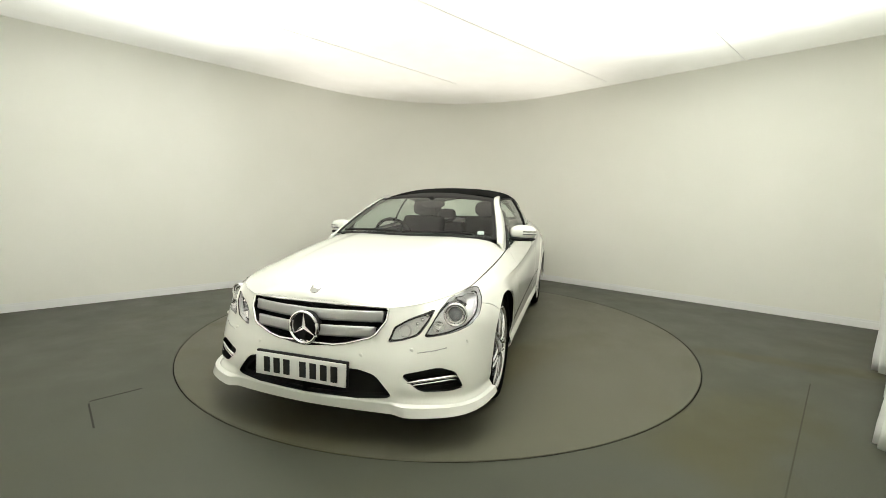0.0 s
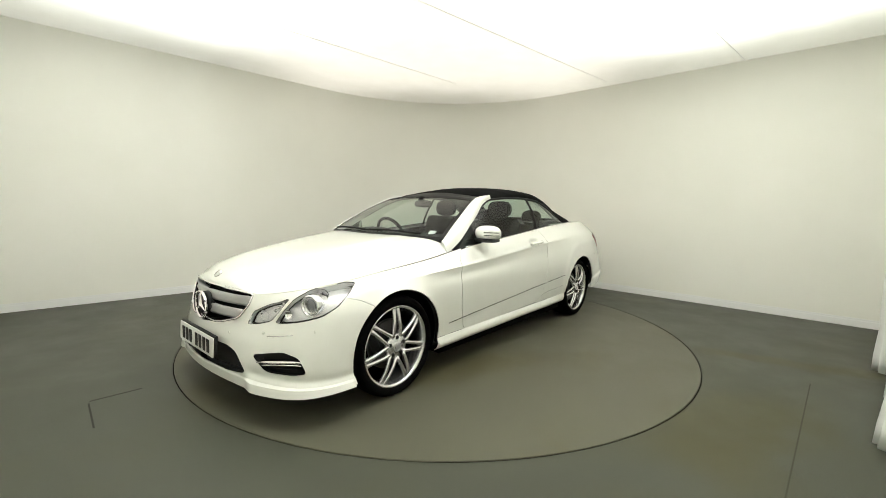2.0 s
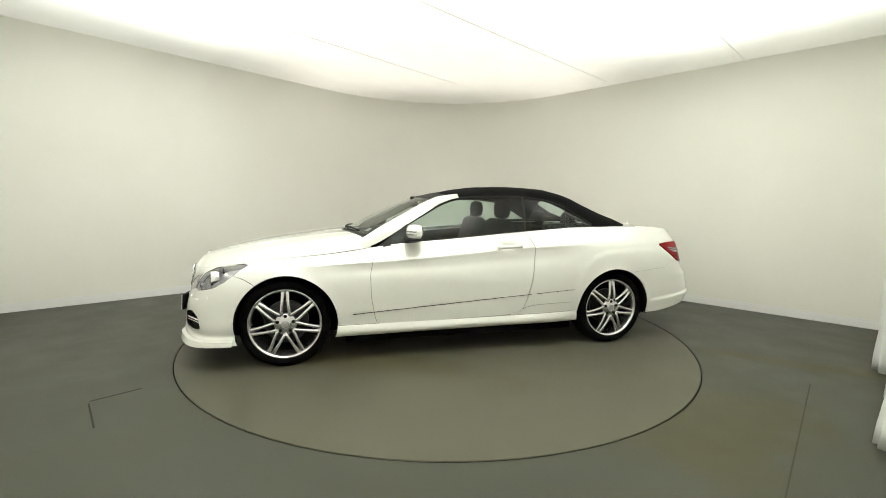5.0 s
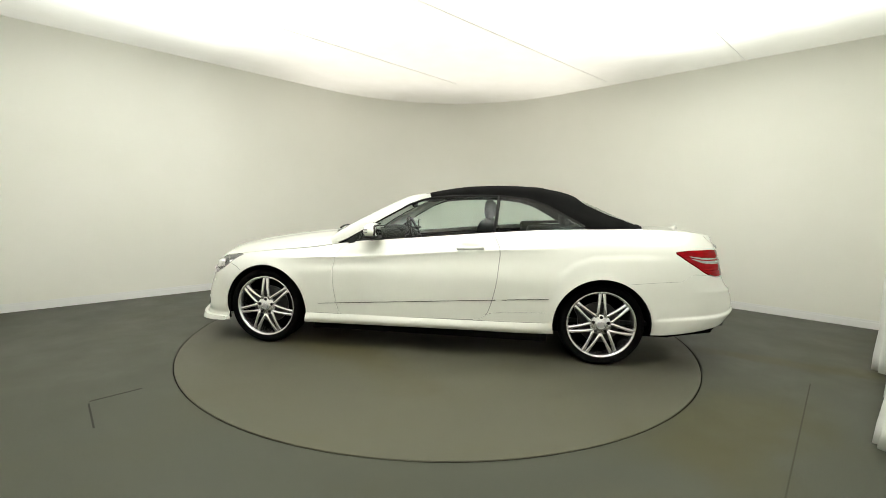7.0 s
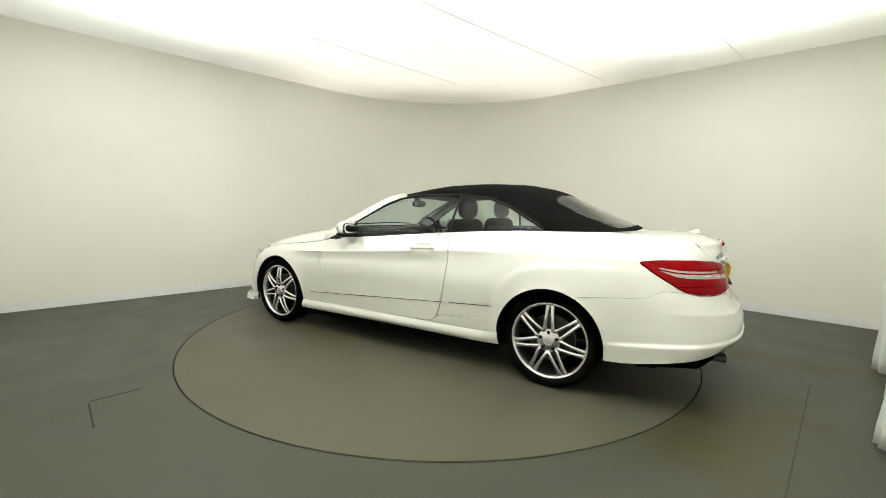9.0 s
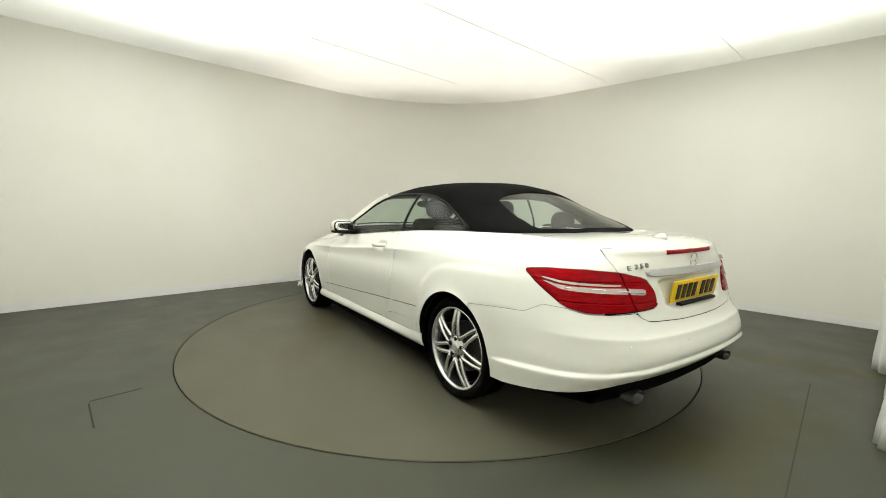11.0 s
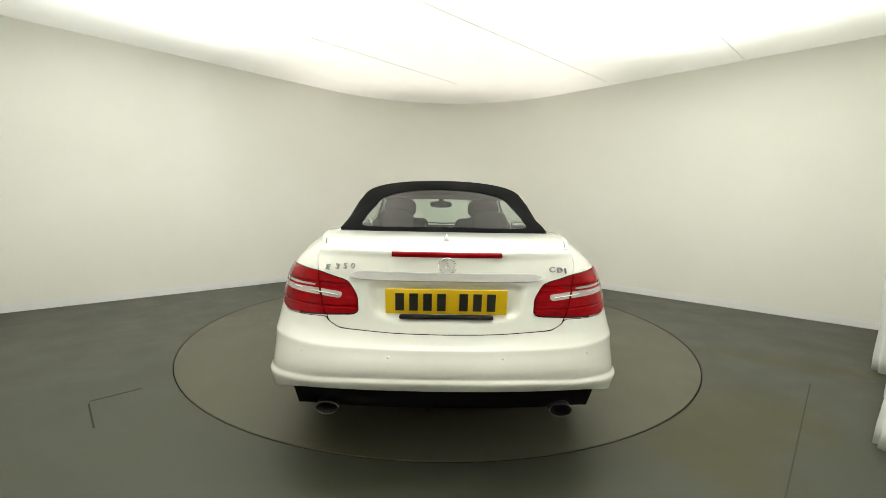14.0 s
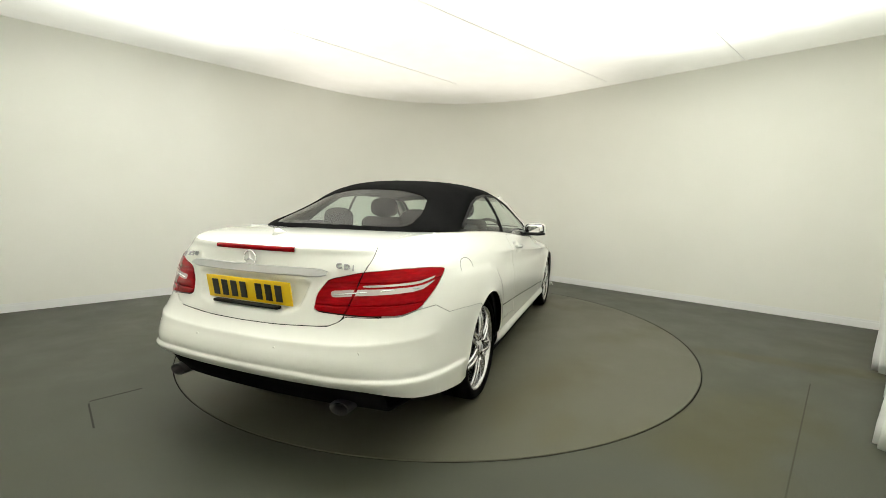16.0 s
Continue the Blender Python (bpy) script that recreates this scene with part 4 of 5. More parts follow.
def drape(s, v, p):
    """Faint bows of the frame pressing through the cloth."""
    return 0.004 * np.exp(-((s - 1.6) / 0.25) ** 2) + 0.004 * np.exp(-((s - 4.4) / 0.3) ** 2)


shell = patch(roof, 0, 12, 0, 6, 110, 50, [out_outline(roof, REAR_GLASS, 0.0)], shape=drape)
panel("cloth_roof", [shell, mirrored(*shell)], M_CANVAS, car, "closed black cloth roof", 0.012)
pane = patch(roof, 3, 12, 0, 6, 110, 50, [in_outline(roof, REAR_GLASS, -0.004)], lift=-0.004)
glass = panel("rear_window", [pane, mirrored(*pane)], M_GLASS, car, "curved rear window set in the cloth roof", 0)
glass.visible_shadow = False

SCREEN_LOW = [(0.945 - 0.17 * (y / 0.70) ** 2, y, 0.957 - 0.010 * (y / 0.7) ** 2) for y in (0, .14, .28, .42, .56, .70)]
SCREEN_TOP = [(0.235 - 0.06 * (y / 0.55) ** 2, y, 1.290 - 0.028 * (y / 0.55) ** 2) for y in (0, .11, .22, .33, .44, .552)]


def between(a, b, k, bow):
    q = np.array(a) + (np.array(b) - np.array(a)) * k
    return q + np.array([0.5, 0, 0.85]) * bow * 4 * k * (1 - k)


screen = Skin([[between(a, b, k / 5, 0.022) for k in range(6)] for a, b in zip(SCREEN_LOW, SCREEN_TOP)], mirror0=True, mirror1=False, ms=0.14, mv=0.15)
pane = patch(screen, 0, 5, 0, 5, 24, 24)
glass = panel("windscreen", [pane, mirrored(*pane)], M_SCREEN, car, "raked clear windscreen", 0)
glass.visible_shadow = False
rim = patch(screen, 0, 5, 0, 5, 50, 50, [lambda s, v, p: np.maximum(np.maximum(s - 4.80, v - 4.70), 0.18 - v)], lift=0.002)
panel("windscreen_border", [rim, mirrored(*rim)], M_BLACK, car, "black printed border of the windscreen", 0.004)
head = Skin([[between(a, b, k / 3, 0.0) for k in range(4)] for a, b in zip(SCREEN_TOP, [(0.085 - 0.07 * (y / 0.55) ** 2, y, 1.326 - 0.05 * (y / 0.55) ** 2) for y in (0, .11, .22, .33, .44, .562)])], True, False)
pane = patch(head, 0, 5, 0, 3, 24, 6)
panel("roof_header", [pane, mirrored(*pane)], M_BLACK, car, "black header above the windscreen", 0.02)

PILLAR_IN = [(.815, .716, .938), (.765, .706, .968), (.66, .678, 1.032), (.50, .636, 1.120), (.34, .592, 1.205), (.20, .560, 1.270), (.10, .556, 1.292), (.01, .556, 1.303)]
PILLAR_OUT = [(.81, .766, .862), (.73, .764, .890), (.62, .746, .946), (.48, .714, 1.032), (.32, .668, 1.128), (.18, .618, 1.207), (.08, .592, 1.247), (-.005, .580, 1.268)]
UPPER = [(.70, .745, .90), (.55, .720, .99), (.43, .691, 1.061), (.18, .612, 1.203), (.06, .584, 1.248), (0, .575, 1.262), (-.2, .594, 1.280), (-.45, .604, 1.286), (-.62, .608, 1.282), (-.8, .614, 1.262),
         (-.95, .626, 1.216), (-1.09, .644, 1.141), (-1.26, .666, 1.048)]
XS = -np.array([q[0] for q in UPPER])


def upper(x):
    return np.array([x, np.interp(-x, XS, [q[1] for q in UPPER]), np.interp(-x, XS, [q[2] for q in UPPER])])


BELT = body(np.linspace(6, 13, 300), np.full(300, 5.0))


def belt(x):
    return np.array([x, np.interp(-x, -BELT[:, 0], BELT[:, 1]) - 0.012, np.interp(-x, -BELT[:, 0], BELT[:, 2]) - 0.012])


def side_pane(x0, x1, lean0, lean1, n=40, m=8):
    verts, faces = [], []
    for i in range(n + 1):
        xa = x0 + (x1 - x0) * i / n
        xb = x0 + lean0 + (x1 + lean1 - x0 - lean0) * i / n
        a, b = belt(xa), upper(xb)
        for j in range(m + 1):
            k = j / m
            q = a + (b - a) * k + np.array([0, 0.02 * 4 * k * (1 - k), 0])
            verts.append(q)
    for i in range(n):
        for j in range(m):
            k = i * (m + 1) + j
            faces.append([k, k + m + 1, k + m + 2, k + 1])
    return np.array(verts), faces


pillar = Skin([[b, (np.array(a) + np.array(b)) / 2 + np.array([0.008, 0.012, 0.014]), a] for a, b in zip(PILLAR_IN, PILLAR_OUT)], False, False)
for nm, x0, x1, l0, l1 in (("door_window", 0.60, -0.535, 0.0, -0.028), ("quarter_window", -0.555, -1.25, -0.03, 0.0)):
    for ob in both(nm, side_pane(x0, x1, l0, l1), M_GLASS, car, "tinted side window", 0):
        ob.visible_shadow = False
for side in (1, -1):
    flip = lambda pts: [(q[0], q[1] * side, q[2]) for q in pts]
    bm = bmesh.new()
    post = patch(pillar, 0, 7, 0, 2, 40, 10)
    panel("windscreen_pillar", [post if side > 0 else mirrored(*post)], M_PAINT, car, "white windscreen pillar", 0.02)
    tube(bm, flip([tuple(upper(x)) for x in np.linspace(0.66, -1.25, 60)]), 0.010, sides=8)
    part("window_seal", bm, M_BLACK, car, "black rubber window seal")
    bm = bmesh.new()
    a, b = belt(-0.545), upper(-0.573)
    tube(bm, flip([tuple(a + (b - a) * k + np.array([0, 0.004 + 0.02 * 4 * k * (1 - k), 0])) for k in np.linspace(0, 1, 8)]), 0.010, sides=8)
    part("window_divider", bm, M_BLACK, car, "black bar between the side windows")
    bm = bmesh.new()
    tube(bm, flip([tuple(belt(x) + np.array([0, 0.008, 0.010])) for x in np.linspace(0.60, -1.72, 60)]), 0.0065, sides=8)
    part("belt_strip", bm, M_CHROME, car, "thin bright strip below the windows")
    # black triangle at the mirror's foot
    bm = bmesh.new()
    tri = [belt(0.70), belt(0.45), upper(0.46)]
    vs = [bm.verts.new((q[0], (q[1] + d) * side, q[2] + 0.008)) for d in (0.014, -0.01) for q in tri]
    for f in ((0, 1, 2), (5, 4, 3), (0, 3, 4, 1), (1, 4, 5, 2), (2, 5, 3, 0)):
        bm.faces.new([vs[i] for i in f])
    part("mirror_foot", bm, M_BLACK, car, "black triangle at the mirror's foot", smooth=False)


# ---- door mirrors, handles ----
def egg(name, at, size, mat, parent, power=2.6, back=None, label="", low=None):
    """A rounded box-like egg, flattened at the back."""
    bm = bmesh.new()
    bmesh.ops.create_uvsphere(bm, u_segments=28, v_segments=18, radius=1.0)
    for q in bm.verts:
        d = (abs(q.co.x) ** power + abs(q.co.y) ** power + abs(q.co.z) ** power) ** (1 / power)
        q.co = q.co / d
        if back is not None:
            q.co.x = max(q.co.x, back)
        if low is not None:
            q.co.z = max(q.co.z, low)
        q.co = Vector((q.co.x * size[0] + at[0], q.co.y * size[1] + at[1], q.co.z * size[2] + at[2]))
    return part(name, bm, mat, parent, label)


for side in (1, -1):
    m = egg("door_mirror", (.425, .857 * side, .992), (.064, .108, .060), M_PAINT, car, 2.6, -0.72, "white door mirror with slim indicator lines", -0.82)
    egg("mirror_bezel", (.386, .858 * side, .990), (.012, .094, .050), M_GLOSSBLACK, m, 4.0, None, "black edge round the mirror glass")
    egg("mirror_glass", (.382, .858 * side, .990), (.0105, .085, .042), M_MIRROR, m, 4.0, None, "mirror glass")
    egg("mirror_base", (.430, .846 * side, .938), (.066, .114, .019), M_BLACK, m, 2.6, None, "black foot of the mirror")
    for dz in (0.014, -0.008):
        bm = bmesh.new()
        tube(bm, [(.425 + 0.0635 * math.cos(a) ** 0.77, (.857 + 0.1075 * math.sin(a) ** 0.77) * side, .986 + dz) for a in np.linspace(0.02, 1.5, 18)], 0.004, sides=6)
        part("indicator_line", bm, M_GLOSSBLACK, m, "dark indicator line")


def on_skin(x=None, y=None, z=0.5, lift=0.0):
    """The point of the left skin at a height and at a place along (x) or across (y) the car."""
    if x is not None:
        p = (x, 0.87, z)
    else:
        p = (y[1], y[0], z)
    s, v = body.near(p)
    q = body(s, v)[0] + body.normal(np.array([s]), np.array([v]))[0] * lift
    return q


for side, door in ((1, door_l), (-1, door_r)):
    a, b = on_skin(x=-0.262, z=.870, lift=0.018), on_skin(x=-0.475, z=.882, lift=0.018)
    bm = bmesh.new()
    tube(bm, [((a[0] + (b[0] - a[0]) * k), (a[1] + (b[1] - a[1]) * k + 0.012 * math.sin(math.pi * k)) * side, a[2] + (b[2] - a[2]) * k) for k in np.linspace(0, 1, 12)], 0.0125, sides=10, flat=1.15)
    part("door_handle", bm, M_PAINT, door, "white door handle")


# ---- front: lamps, grille, intakes, plate ----
def outline_loop(surf, poly, lift):
    s, v = poly[:, 0] / surf.ms, poly[:, 1] / surf.mv
    s, v = np.clip(s, 0, surf.n), np.clip(v, 0, surf.m)
    return surf(s, v) + surf.normal(s, v) * lift


def lamp_wall(poly, a, b, side, mat, parent, name, label=""):
    """The wall between two offsets of an outline."""
    top, low = outline_loop(body, poly, a), outline_loop(body, poly, b)
    bm = bmesh.new()
    va = [bm.verts.new((q[0], q[1] * side, q[2])) for q in top]
    vb = [bm.verts.new((q[0], q[1] * side, q[2])) for q in low]
    n = len(va)
    for i in range(n):
        bm.faces.new((va[i], va[(i + 1) % n], vb[(i + 1) % n], vb[i]))
    return part(name, bm, mat, parent, label)


def bounds(poly, surf=body):
    lo, hi = poly.min(0), poly.max(0)
    return max(lo[0] / surf.ms, 0), min(hi[0] / surf.ms, surf.n), max(lo[1] / surf.mv, 0), min(hi[1] / surf.mv, surf.m)


def fill(poly, lift, n=36, m=22, extra=()):
    return patch(body, *bounds(poly), n, m, [in_outline(body, poly, 0.001), *extra], lift=lift)


def turned(piece, side):
    return piece if side > 0 else mirrored(*piece)


def aim_disc(name, at, out, profile, mat, parent, label="", n=28):
    """A round piece that looks forward and outward."""
    bm = bmesh.new()
    revolve(bm, profile, n, axis="x")
    bm.transform(pose(*at, 0, 0, out))
    return part(name, bm, mat, parent, label)


for side in (1, -1):
    lamp = panel("headlamp", [turned(fill(LAMP_OUT, -0.05), side)], M_LAMPBOWL, car, "clear headlamp with a round projector lens", 0.004)
    lamp_wall(LAMP_OUT, -0.005, -0.05, side, M_LAMPBOWL, lamp, "lamp_bowl_wall")
    lamp_wall(LAMP_OUT, 0.001, -0.005, side, M_BLACK, lamp, "lamp_seal", "thin black lamp seal")
    aim_disc("lens_ring", (1.885, .700 * side, .635), 16 * side, [(.060, -.05), (.062, .0), (.058, .004), (.047, -.004), (.044, -.03)], M_CHROME, lamp, "bright ring round the lens")
    aim_disc("lens_holder", (1.885, .700 * side, .635), 16 * side, [(.047, -.006), (.036, -.004), (.034, -.02)], M_SILVER, lamp)
    aim_disc("projector_lens", (1.885, .700 * side, .635), 16 * side, [(.0, .004), (.014, .002), (.026, -.005), (.036, -.02)], M_LENS, lamp, "grey projector lens")
    aim_disc("small_reflector", (1.975, .640 * side, .592), 12 * side, [(.028, .0), (.022, -.012), (.010, -.022), (.0, -.024)], M_CHROME, lamp)
    aim_disc("indicator_bulb", (1.80, .700 * side, .682), 25 * side, [(.038, .0), (.030, -.014), (.012, -.026), (.0, -.028)], M_CHROME, lamp)
    cover = panel("lamp_cover", [turned(fill(LAMP_OUT, 0.0), side)], M_COVER, lamp, "clear lamp cover", 0)
    cover.visible_shadow = False
    lamp = panel("inner_headlamp", [turned(fill(LAMP_IN, -0.032), side)], M_LAMPBOWL, car, "narrow inner headlamp with faceted reflector", 0.004)
    lamp_wall(LAMP_IN, -0.005, -0.032, side, M_LAMPBOWL, lamp, "lamp_bowl_wall")
    lamp_wall(LAMP_IN, 0.001, -0.005, side, M_BLACK, lamp, "lamp_seal", "thin black lamp seal")
    aim_disc("main_beam_reflector", (2.035, .488 * side, .572), 8 * side, [(.034, .0), (.026, -.014), (.012, -.024), (.0, -.026)], M_CHROME, lamp)
    for k in range(3):
        aim_disc("reflector_facet", (2.0 - .012 * k, (.535 + .022 * k) * side, (.60 + .02 * k)), 8 * side, [(.0, .0), (.008, -.002), (.010, -.01)], M_CHROME, lamp, n=8)
    cover = panel("lamp_cover", [turned(fill(LAMP_IN, 0.0), side)], M_COVER, lamp, "clear lamp cover", 0)
    cover.visible_shadow = False


def full_loop(poly, lift):
    """A left half outline and its mirror as one closed loop, from the centre line on."""
    q = outline_loop(body, poly, lift)
    keep = [p for p in q if p[1] > 0.012]
    start = max(range(len(keep)), key=lambda i: np.linalg.norm(keep[i] - keep[i - 1]))
    keep = keep[start:] + keep[:start]
    return keep + [p * np.array([1, -1, 1]) for p in reversed(keep)]


grille = tagged(new("grille"), "chrome-framed grille with silver louvres")
grille.parent = car
back = fill(GRILLE, -0.075)
panel("grille_back", [back, mirrored(*back)], M_BLACK, grille, "black grille mesh", 0.004)
bm = bmesh.new()
tube(bm, full_loop(GRILLE, 0.001), 0.006, True, 8)
part("grille_frame", bm, M_CHROME, grille, "chrome grille frame")
for side in (1, -1):
    lamp_wall(GRILLE, 0.0, -0.075, side, M_BLACK, grille, "grille_wall")


def skin_row(z, y1, lift, n=40):
    """Points across the nose at one height, from one side to the other."""
    pts = []
    for y in np.linspace(0, y1, n // 2):
        s, v = body.near((2.2 - 0.7 * y * y, y, z))
        for _ in range(3):
            q = body(s, v)[0]
            s, v = body.near((q[0], y, z))
        pts.append(body(s, v)[0] + body.normal(np.array([s]), np.array([v]))[0] * lift)
    return [p * np.array([1, -1, 1]) for p in reversed(pts[1:])] + pts


def louvre(z, y1, h):
    row = skin_row(z, y1, -0.022)
    bm = bmesh.new()
    rings = [[bm.verts.new((q[0] + dx, q[1], z + dz)) for dx, dz in ((0.012, -h * 0.55), (0.017, -h * 0.30), (0.010, h * 0.1), (0.013, h * 0.42), (0.006, h * 0.55), (-0.03, h * 0.3), (-0.03, -h * 0.4))] for q in row]
    for a, b in zip(rings, rings[1:]):
        for i in range(7):
            bm.faces.new((a[i], a[(i + 1) % 7], b[(i + 1) % 7], b[i]))
    bm.faces.new(rings[0][::-1])
    bm.faces.new(rings[-1])
    part("louvre", bm, M_LOUVRE, grille, "silver grille louvre")


louvre(0.642, 0.388, 0.052)
louvre(0.566, 0.352, 0.052)


def emblem(name, at, radius, parent, facing, ring, label):
    """A ring with three tapered arms."""
    bm = bmesh.new()
    tube(bm, [(0, radius * math.cos(a), radius * math.sin(a)) for a in [2 * math.pi * i / 40 for i in range(40)]], ring, True, 10)
    for k in range(3):
        a = math.pi / 2 + 2 * math.pi * k / 3
        d, n = Vector((0, math.cos(a), math.sin(a))), Vector((0, -math.sin(a), math.cos(a)))
        w = radius * 0.15
        tip, foot = d * radius, d * -w * 0.2
        vs = [bm.verts.new(q) for q in (tip, foot + n * w, foot - n * w, Vector((facing * ring * 1.4, 0, 0)), Vector((-facing * ring * 0.6, 0, 0)))]
        for f in ((0, 1, 3), (0, 3, 2), (0, 2, 4), (0, 4, 1)):
            bm.faces.new([vs[i] for i in f])
    bm.transform(pose(*at))
    ob = part(name, bm, M_CHROME, parent, label, smooth=False)
    return ob


aim_disc("emblem_back", (2.168, 0, .578), 0, [(.0, .002), (.074, .002), (.078, -.004), (.078, -.03)], M_BLACK, grille, "black disc behind the emblem")
emblem("emblem", (2.186, 0, .578), .079, grille, 1, .0085, "large chrome ring emblem with three arms")
aim_disc("bonnet_badge", (2.085, 0, .757), 0, [(.0, .006), (.024, .004), (.028, .0), (.028, -.01)], M_SILVER, car, "small round badge on the bonnet").matrix_basis = Matrix.Translation((2.085, 0, .757)) @ Euler((0, radians(-42), 0)).to_matrix().to_4x4() @ Matrix.Translation((-2.085, 0, -.757))

for side in (1, -1):
    fog = panel("bumper_vent", [turned(fill(FOG, -0.05), side)], M_BLACK, car, "black vent in the bumper with chrome bars", 0.004)
    lamp_wall(FOG, 0.0, -0.05, side, M_BLACK, fog, "vent_wall")
    for z, r in ((0.345, 0.010), (0.328, 0.006)):
        bm = bmesh.new()
        pts = [on_skin(y=(y, x), z=z + dz, lift=-0.008) for y, x, dz in ((.52, 2.085, -.012), (.58, 2.06, -.004), (.64, 2.03, .002), (.70, 1.99, .006), (.745, 1.965, .004))]
        tube(bm, [(q[0], q[1] * side, q[2]) for q in pts], r, sides=8, flat=0.8)
        part("chrome_bar", bm, M_CHROME, fog, "chrome bar")
intake = fill(INTAKE, -0.06)
mesh = panel("lower_intake", [intake, mirrored(*intake)], M_BLACK, car, "black lower air intake", 0.004)
for side in (1, -1):
    lamp_wall(INTAKE, 0.0, -0.06, side, M_BLACK, mesh, "intake_wall")

# splitter lip
def lip_swell(s, v, p):
    """A thin lip in the middle that grows into a flat-topped wing below each corner."""
    k = v / 0.55
    wing = ease((s - 1.36) / 0.34) * ease((4.62 - s) / 0.12)
    top = ease((1.0 - k) / 0.16)
    return (0.004 + 0.019 * wing) * top + 0.008 * wing * np.clip(1 - k, 0, 1)


lip = patch(body, 0, 4.6, 0.0, 0.55, 160, 18, [ahead(1.72)], shape=lip_swell)
panel("front_lip", [lip, mirrored(*lip)], M_PAINT, car, "white front splitter lip", 0.008)

plate = soft_block("front_plate", (0.008, 0.525, 0.115), M_PLATE_W, car, pose(2.222, 0, .378, 0, -3, 0), 0.006, "white number plate with plain dark bars")
bars("plate_bar", 7, 2.2265, .225, .45, .378, .078, M_INK, plate, facing=1, gapat=4)
soft_block("plate_holder", (0.02, 0.535, 0.125), M_BLACK, plate, pose(2.208, 0, .381, 0, -3, 0), 0.006, "black plate holder")

for y, x, z in ((.30, 2.15, .462), (.77, 1.90, .51)):
    q = on_skin(y=(y, x), z=z)
    for side in (1, -1):
        egg("parking_sensor", (q[0], q[1] * side, q[2]), (.0022, .010, .010), M_PAINT, bumper_front, 2.0)
for side in (1, -1):
    q, r = on_skin(y=(.56, 2.06), z=.475, lift=0.001), on_skin(y=(.68, 1.97), z=.488, lift=0.001)
    bm = bmesh.new()
    tube(bm, [(q[0], q[1] * side, q[2]), ((q[0] + r[0]) / 2 + .008, (q[1] + r[1]) / 2 * side + .004 * side, (q[2] + r[2]) / 2), (r[0], r[1] * side, r[2])], 0.0022, sides=6)
    part("washer_flap_line", bm, M_SILVER, bumper_front)
    q = on_skin(y=(.535, 2.07), z=.492, lift=0.001)
    egg("washer_jet", (q[0], q[1] * side, q[2]), (.006, .011, .009), M_PAINT, bumper_front, 2.0)

# wipers and windscreen sticker
for y0, y1 in ((0.52, -0.02), (-0.02, -0.60)):
    bm = bmesh.new()
    pts = []
    for k in np.linspace(0, 1, 10):
        y = y0 + (y1 - y0) * k
        q = screen(np.array([abs(y) / 0.14]), np.array([0.28 + 0.1 * math.sin(math.pi * k)]))[0]
        pts.append((q[0] + 0.012, y, q[2] + 0.012))
    tube(bm, pts, 0.008, sides=6)
    part("wiper", bm, M_BLACK, car, "black windscreen wiper")
q = screen(np.array([4.35, 4.0, 4.0, 4.35]), np.array([0.42, 0.42, 0.72, 0.72]))
obj("screen_sticker", [(p[0] - 0.003, p[1], p[2] + 0.0) for p in q], [(0, 1, 2, 3)], M_PAPER, parent=car, label="small pale paper sticker").modifiers.new("sheet", "SOLIDIFY").thickness = 0.001

# ---- rear: lamps, strip, plate, badges, exhausts ----
def lens_steps(s, v, p):
    """Stepped ribs along the lens."""
    z = p[:, 2]
    rib = np.where(np.abs(z - 0.842) < 0.008, -0.004, 0.0) + np.where(np.abs(z - 0.752) < 0.003, -0.004, 0.0)
    return 0.005 + rib


GUIDE = o((-1.985, .797, .862), (-2.10, .76, .846), (-2.28, .575, .840), (-2.28, .58, .832), (-2.10, .765, .836), (-2.00, .79, .850), rounds=1)
for side in (1, -1):
    pieces = {}
    for nm, keep in (("tail_lamp", out_outline(body, LID, 0.003)), ("lid_lamp", in_outline(body, LID, 0.003))):
        pieces[nm] = patch(body, *bounds(TAIL), 90, 70, [in_outline(body, TAIL, 0.002), keep], shape=lens_steps)
    lamp = panel("tail_lamp", [turned(pieces["tail_lamp"], side)], M_RED, car, "red tail lamp with a clear band", 0.03)
    panel("lid_lamp", [turned(pieces["lid_lamp"], side)], M_RED, lamp, "red lamp piece on the boot lid", 0.03)
    for keep in (out_outline(body, LID, 0.006), in_outline(body, LID, 0.006)):
        band = patch(body, *bounds(STRIPE), 60, 16, [in_outline(body, STRIPE, 0.001), in_outline(body, TAIL, 0.004), keep], lift=0.0075)
        panel("clear_band", [turned(band, side)], M_CLEAR, lamp, "clear reversing and indicator band", 0.004)
    thin = patch(body, *bounds(GUIDE), 60, 8, [in_outline(body, GUIDE, 0.0), in_outline(body, TAIL, 0.004), out_outline(body, LID, 0.004)], lift=0.007)
    panel("light_guide", [turned(thin, side)], M_CLEAR, lamp, "thin bright line above the clear band", 0.003)
    low = [on_skin(y=(y, x), z=z, lift=0.0085) for y, x, z in ((.47, -2.34, .802), (.56, -2.30, .809), (.66, -2.21, .812), (.76, -2.11, .816))]
    bm = bmesh.new()
    tube(bm, [(q[0], q[1] * side, q[2]) for q in low], 0.0035, sides=6)
    part("band_rib", bm, M_SILVER, lamp, "grey rib inside the clear band")


def tail_row(z, y1, lift, n=30):
    pts = []
    for y in np.linspace(0, y1, n // 2):
        s, v = body.near((-2.40 + 0.3 * y * y, y, z))
        for _ in range(3):
            q = body(s, v)[0]
            s, v = body.near((q[0], y, z))
        pts.append(body(s, v)[0] + body.normal(np.array([s]), np.array([v]))[0] * lift)
    return [p * np.array([1, -1, 1]) for p in reversed(pts[1:])] + pts


